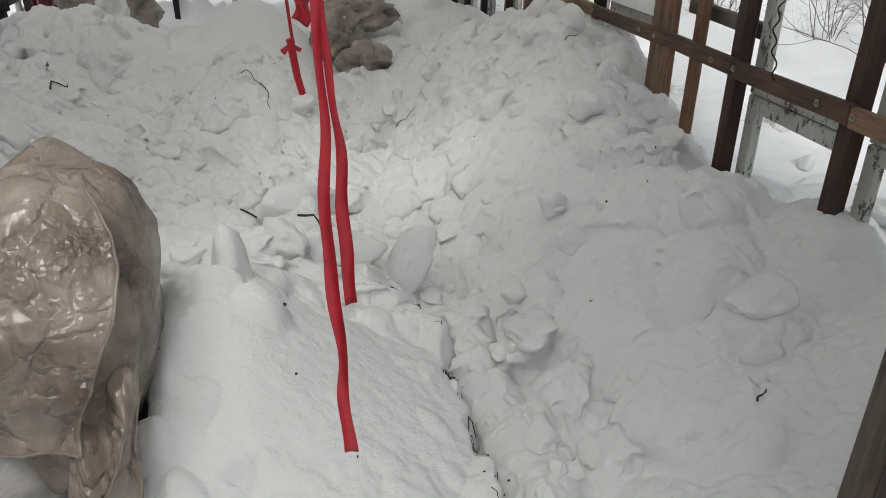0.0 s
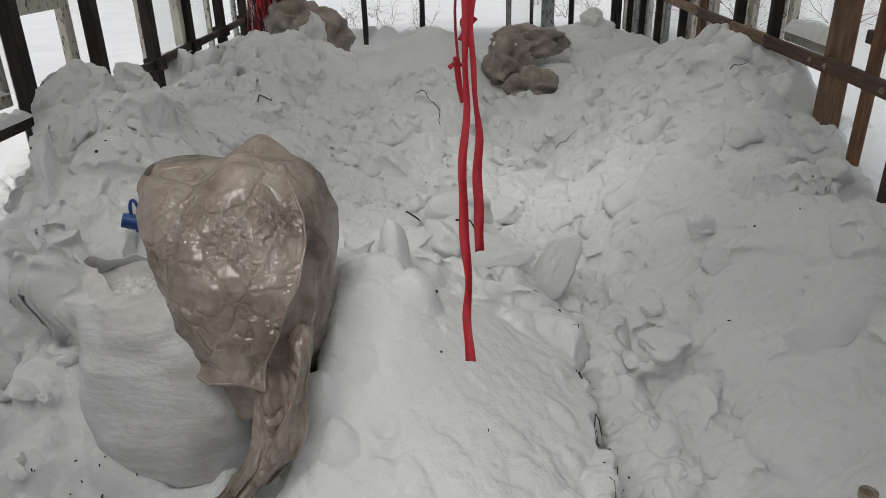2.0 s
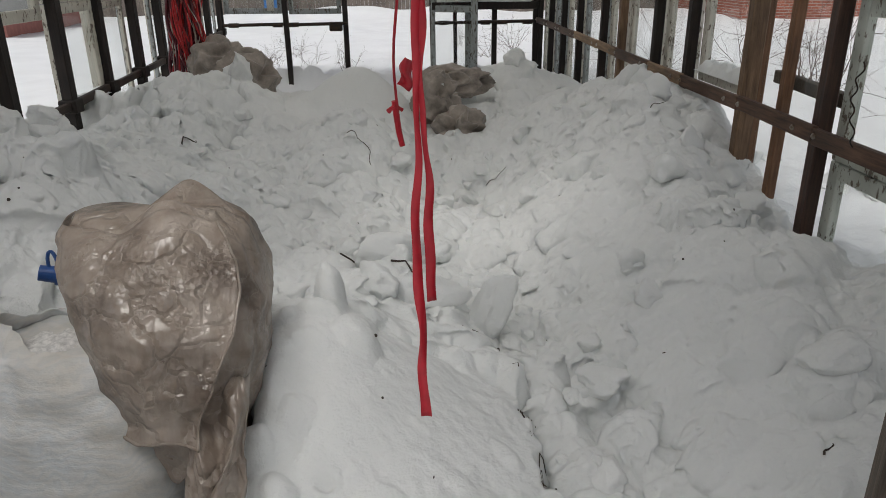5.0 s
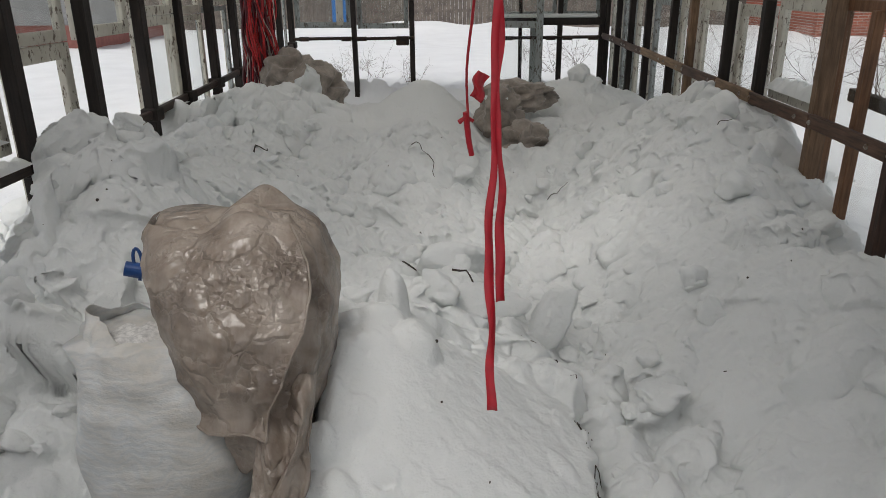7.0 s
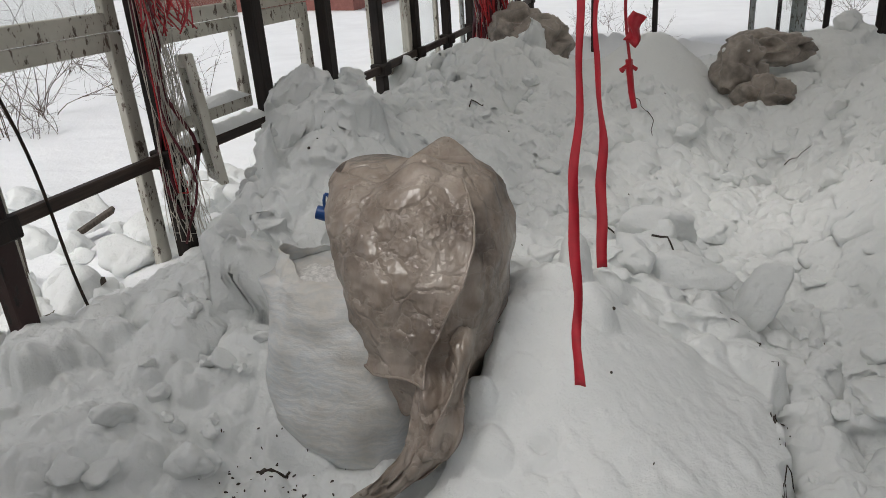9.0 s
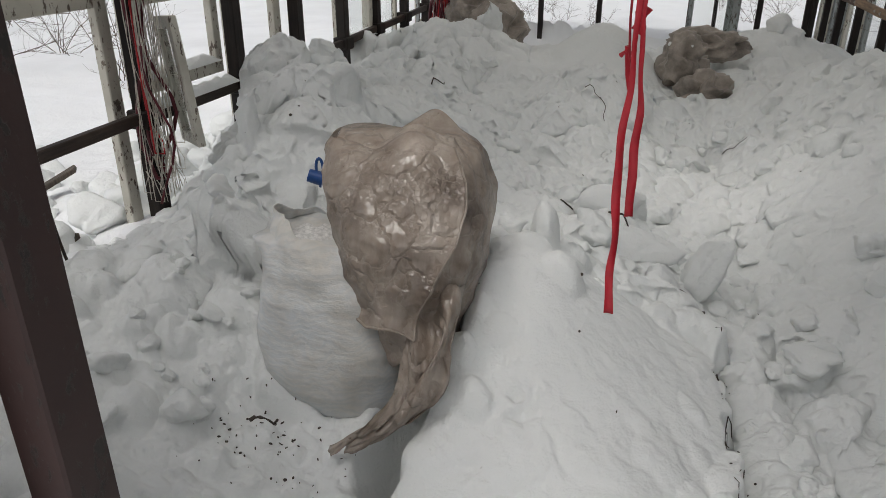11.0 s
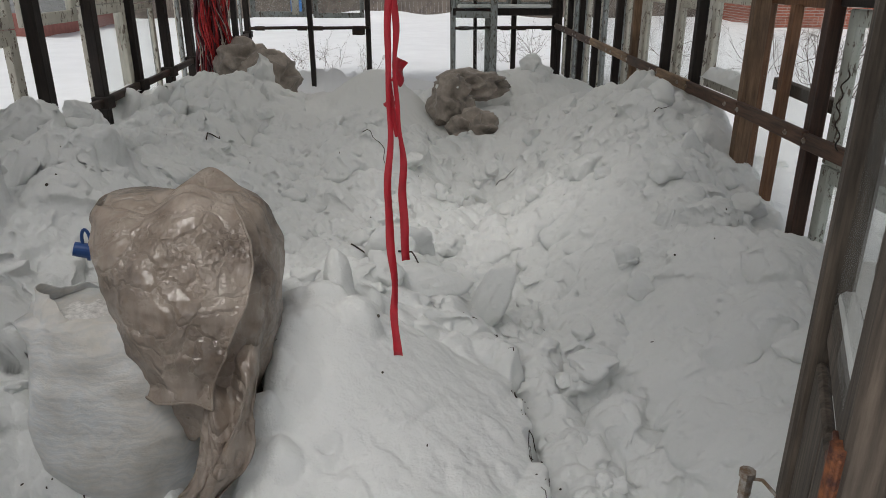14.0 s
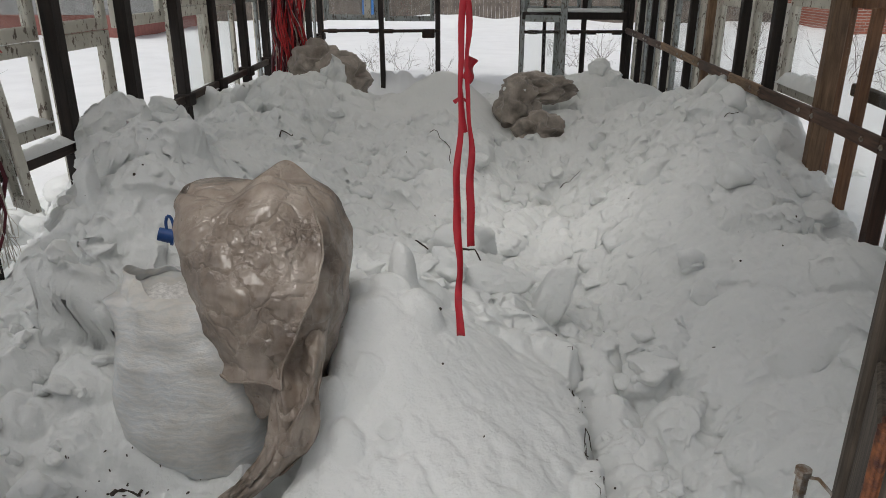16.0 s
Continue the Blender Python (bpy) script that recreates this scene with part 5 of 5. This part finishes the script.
for _ in range(150):
    if rb.random() < 0.55:
        x, y = rb.gauss(-0.98, 0.14), rb.gauss(1.12, 0.09)
    elif rb.random() < 0.5:
        y = rb.uniform(1.1, 2.2)
        x = 0.36 + 0.10 * (1.7 - y) + rb.gauss(0, 0.025)
    else:
        x, y = rb.uniform(-1.5, 1.3), rb.uniform(1.0, 4.5)
    s = rb.uniform(0.0015, 0.0045)
    m = pose(x, y, float(snow_height(x, y)) + 0.003, rb.uniform(0, 90), rb.uniform(0, 90), rb.uniform(0, 360)) @ Matrix.Diagonal((s * 1.8, s, s * 0.5, 1))
    bmesh.ops.create_icosphere(bits, subdivisions=1, radius=1, matrix=m)
tagged(part("plant_litter", bits, twig_mat), "dark crumbs of dead leaves and soil on the snow", "litter", kind="stuff")
for x, y, s in ((-0.16, 1.74, 0.006), (-0.138, 1.573, 0.004), (1.0, 2.33, 0.0045), (-1.35, 2.1, 0.006)):
    pb = bmesh.new()
    bmesh.ops.create_icosphere(pb, subdivisions=2, radius=s)
    ob = part("pebble", pb, twig_mat, None, smooth=True)
    ob.matrix_basis = pose(x, y, float(snow_height(x, y)) + s * 0.5)
    tagged(ob, "small dark crumb of soil on the snow", "crumb", "crumbs on the snow")


# ---- outside ----
for a, b, w in (((-2.12, 1.34, 0.36), (-2.16, 1.72, 0.40), 0.09), ((-2.9, 2.3, 0.30), (-2.75, 2.42, 0.40), 0.07), ((-2.75, 1.85, 0.18), (-2.72, 1.85, 0.50), 0.03)):
    tagged(part("plank", bar(a, b, w, 0.025), wood_grey, None), "old grey plank end sticking out of the snow", "plank", "planks in the snow")
rc = random.Random(21)
for _ in range(95):
    x, y = -2.15 - rc.expovariate(2.2), rc.uniform(0.9, 3.6)
    s = rc.choice((0.04, 0.06, 0.09, 0.12))
    clod(x, y, s, 0.4, z=float(open_height(x, y)) + 0.2 * s)
for _ in range(26):
    x, y = rc.uniform(1.85, 3.2), rc.uniform(1.6, 5.0)
    s = rc.choice((0.04, 0.06, 0.09))
    clod(x, y, s, 0.4, z=float(open_height(x, y)) + 0.2 * s)
def shrub_mesh(seed, height, stems):
    rn = random.Random(seed)
    bm = bmesh.new()

    def grow(p, d, length, r, depth):
        pts = [p]
        q = p.copy()
        for _ in range(5):
            d = (d + Vector([rn.gauss(0, 0.16) for _ in range(3)])).normalized()
            q = q + d * length / 5
            pts.append(q.copy())
        add_tube(bm, pts, r, r * 0.5, 4)
        if depth:
            for _ in range(rn.randint(3, 5)):
                k = rn.randint(1, 5)
                grow(pts[k], (d + Vector([rn.gauss(0, 0.6) for _ in range(3)])).normalized(), length * rn.uniform(0.4, 0.7), r * 0.5, depth - 1)

    for _ in range(stems):
        d = Vector((rn.gauss(0, 0.35), rn.gauss(0, 0.35), 1)).normalized()
        grow(Vector((rn.gauss(0, 0.12), rn.gauss(0, 0.12), -0.1)), d, height * rn.uniform(0.4, 0.7), 0.0045 * height ** 0.5, 2)
    me = bpy.data.meshes.new("shrub")
    bm.to_mesh(me)
    bm.free()
    me.materials.append(shrub_mat)
    return me


SHRUBS = [shrub_mesh(1, 1.0, 5), shrub_mesh(2, 1.5, 7), shrub_mesh(3, 0.7, 6), shrub_mesh(4, 1.9, 9)]


def shrub(x, y, k, s=1.0, turn=0):
    ob = new("shrub", SHRUBS[k])
    ob.matrix_basis = pose(x, y, float(open_height(x, y)), 0, 0, turn) @ Matrix.Diagonal((s, s, s, 1))
    tagged(ob, "bare leafless shrub standing in snow", "shrub", "bare shrubs")


for x, y, k, s in ((-2.2, 11.3, 2, 0.8), (-1.5, 11.0, 0, 0.7), (-1.0, 10.4, 2, 0.9), (-1.9, 12.3, 0, 0.7), (1.2, 11.6, 0, 0.8), (1.7, 12.5, 1, 0.6), (0.9, 13.5, 2, 0.9),
                   (-6.4, 5.2, 1, 1.0), (-5.6, 4.6, 2, 1.0), (-4.8, 5.4, 1, 0.9), (-6.0, 4.4, 3, 0.9), (-6.5, 6.5, 1, 0.9), (-9.0, 8.0, 3, 0.9),
                   (-5.5, 2.6, 2, 0.9), (-7.5, 3.0, 3, 1.0),
                   (4.6, 4.6, 3, 0.7), (4.9, 5.6, 1, 1.0), (5.2, 6.8, 3, 0.8), (4.4, 3.3, 1, 0.8), (5.8, 5.0, 3, 0.9), (4.6, 7.9, 1, 1.0), (4.8, 8.5, 3, 0.9), (5.2, 11.0, 1, 1.2), (3.3, 9.8, 1, 0.9), (5.4, 6.2, 3, 1.0)):
    shrub(x, y, k, s, (x * 77 + y * 31) % 360)

fence = tagged(new("fence"), "weathered grey board fence behind the garden", "fence", kind="structure")
fb = bmesh.new()
for k in range(190):
    x = -13 + k * 0.14
    add_box(fb, (x, 26 + lean(0.01), 0.0), (x + 0.136, 26.025 + lean(0.01), 1.75 + lean(0.04)), 0)
tagged(part("boards", fb, fence_mat, fence), kind="stuff")
for z in (0.55, 1.4):
    part("rail", box((-13, 26.03, z), (13.6, 26.08, z + 0.09), 0), fence_mat, fence)
barrel = tube([(-4.45, 25.2, 0.0), (-4.45, 25.2, 0.3), (-4.45, 25.2, 0.34), (-4.45, 25.2, 1.0), (-4.45, 25.2, 1.06)], 0.33, sides=20)
tagged(part("barrel", barrel, plain("bright_blue_plastic", (0.04, 0.16, 0.42), 0.4), None, smooth=True), "blue plastic barrel by the fence", "barrel")


def house(name, lo, hi, mat, label, roof_h):
    ob = tagged(new(name), label, "building")
    part("wall", box(lo, hi, 0), mat, ob)
    bm = bmesh.new()
    (x0, y0, _), (x1, y1, z) = lo, hi
    e = 0.4
    vs = [bm.verts.new(p) for p in ((x0 - e, y0 - e, z + 0.004), (x1 + e, y0 - e, z + 0.004), (x1 + e, y1 + e, z + 0.004), (x0 - e, y1 + e, z + 0.004), ((x0 + x1) / 2, y0 - e, z + roof_h), ((x0 + x1) / 2, y1 + e, z + roof_h))]
    for f in ((0, 1, 4), (2, 3, 5), (1, 2, 5, 4), (3, 0, 4, 5), (3, 2, 1, 0)):
        bm.faces.new([vs[i] for i in f])
    part("roof", bm, roof_mat, ob, "snow-free grey sheet roof")
    return ob


house("brick_house", (9.2, 20.5, -0.2), (13.2, 26.0, 2.9), brick_mat, "red brick house beyond the garden", 1.6)
house("red_shed", (-17.0, 18.0, -0.6), (-9.5, 22.5, 0.62), red_wall_mat, "low faded red shed beyond the garden", 0.9)
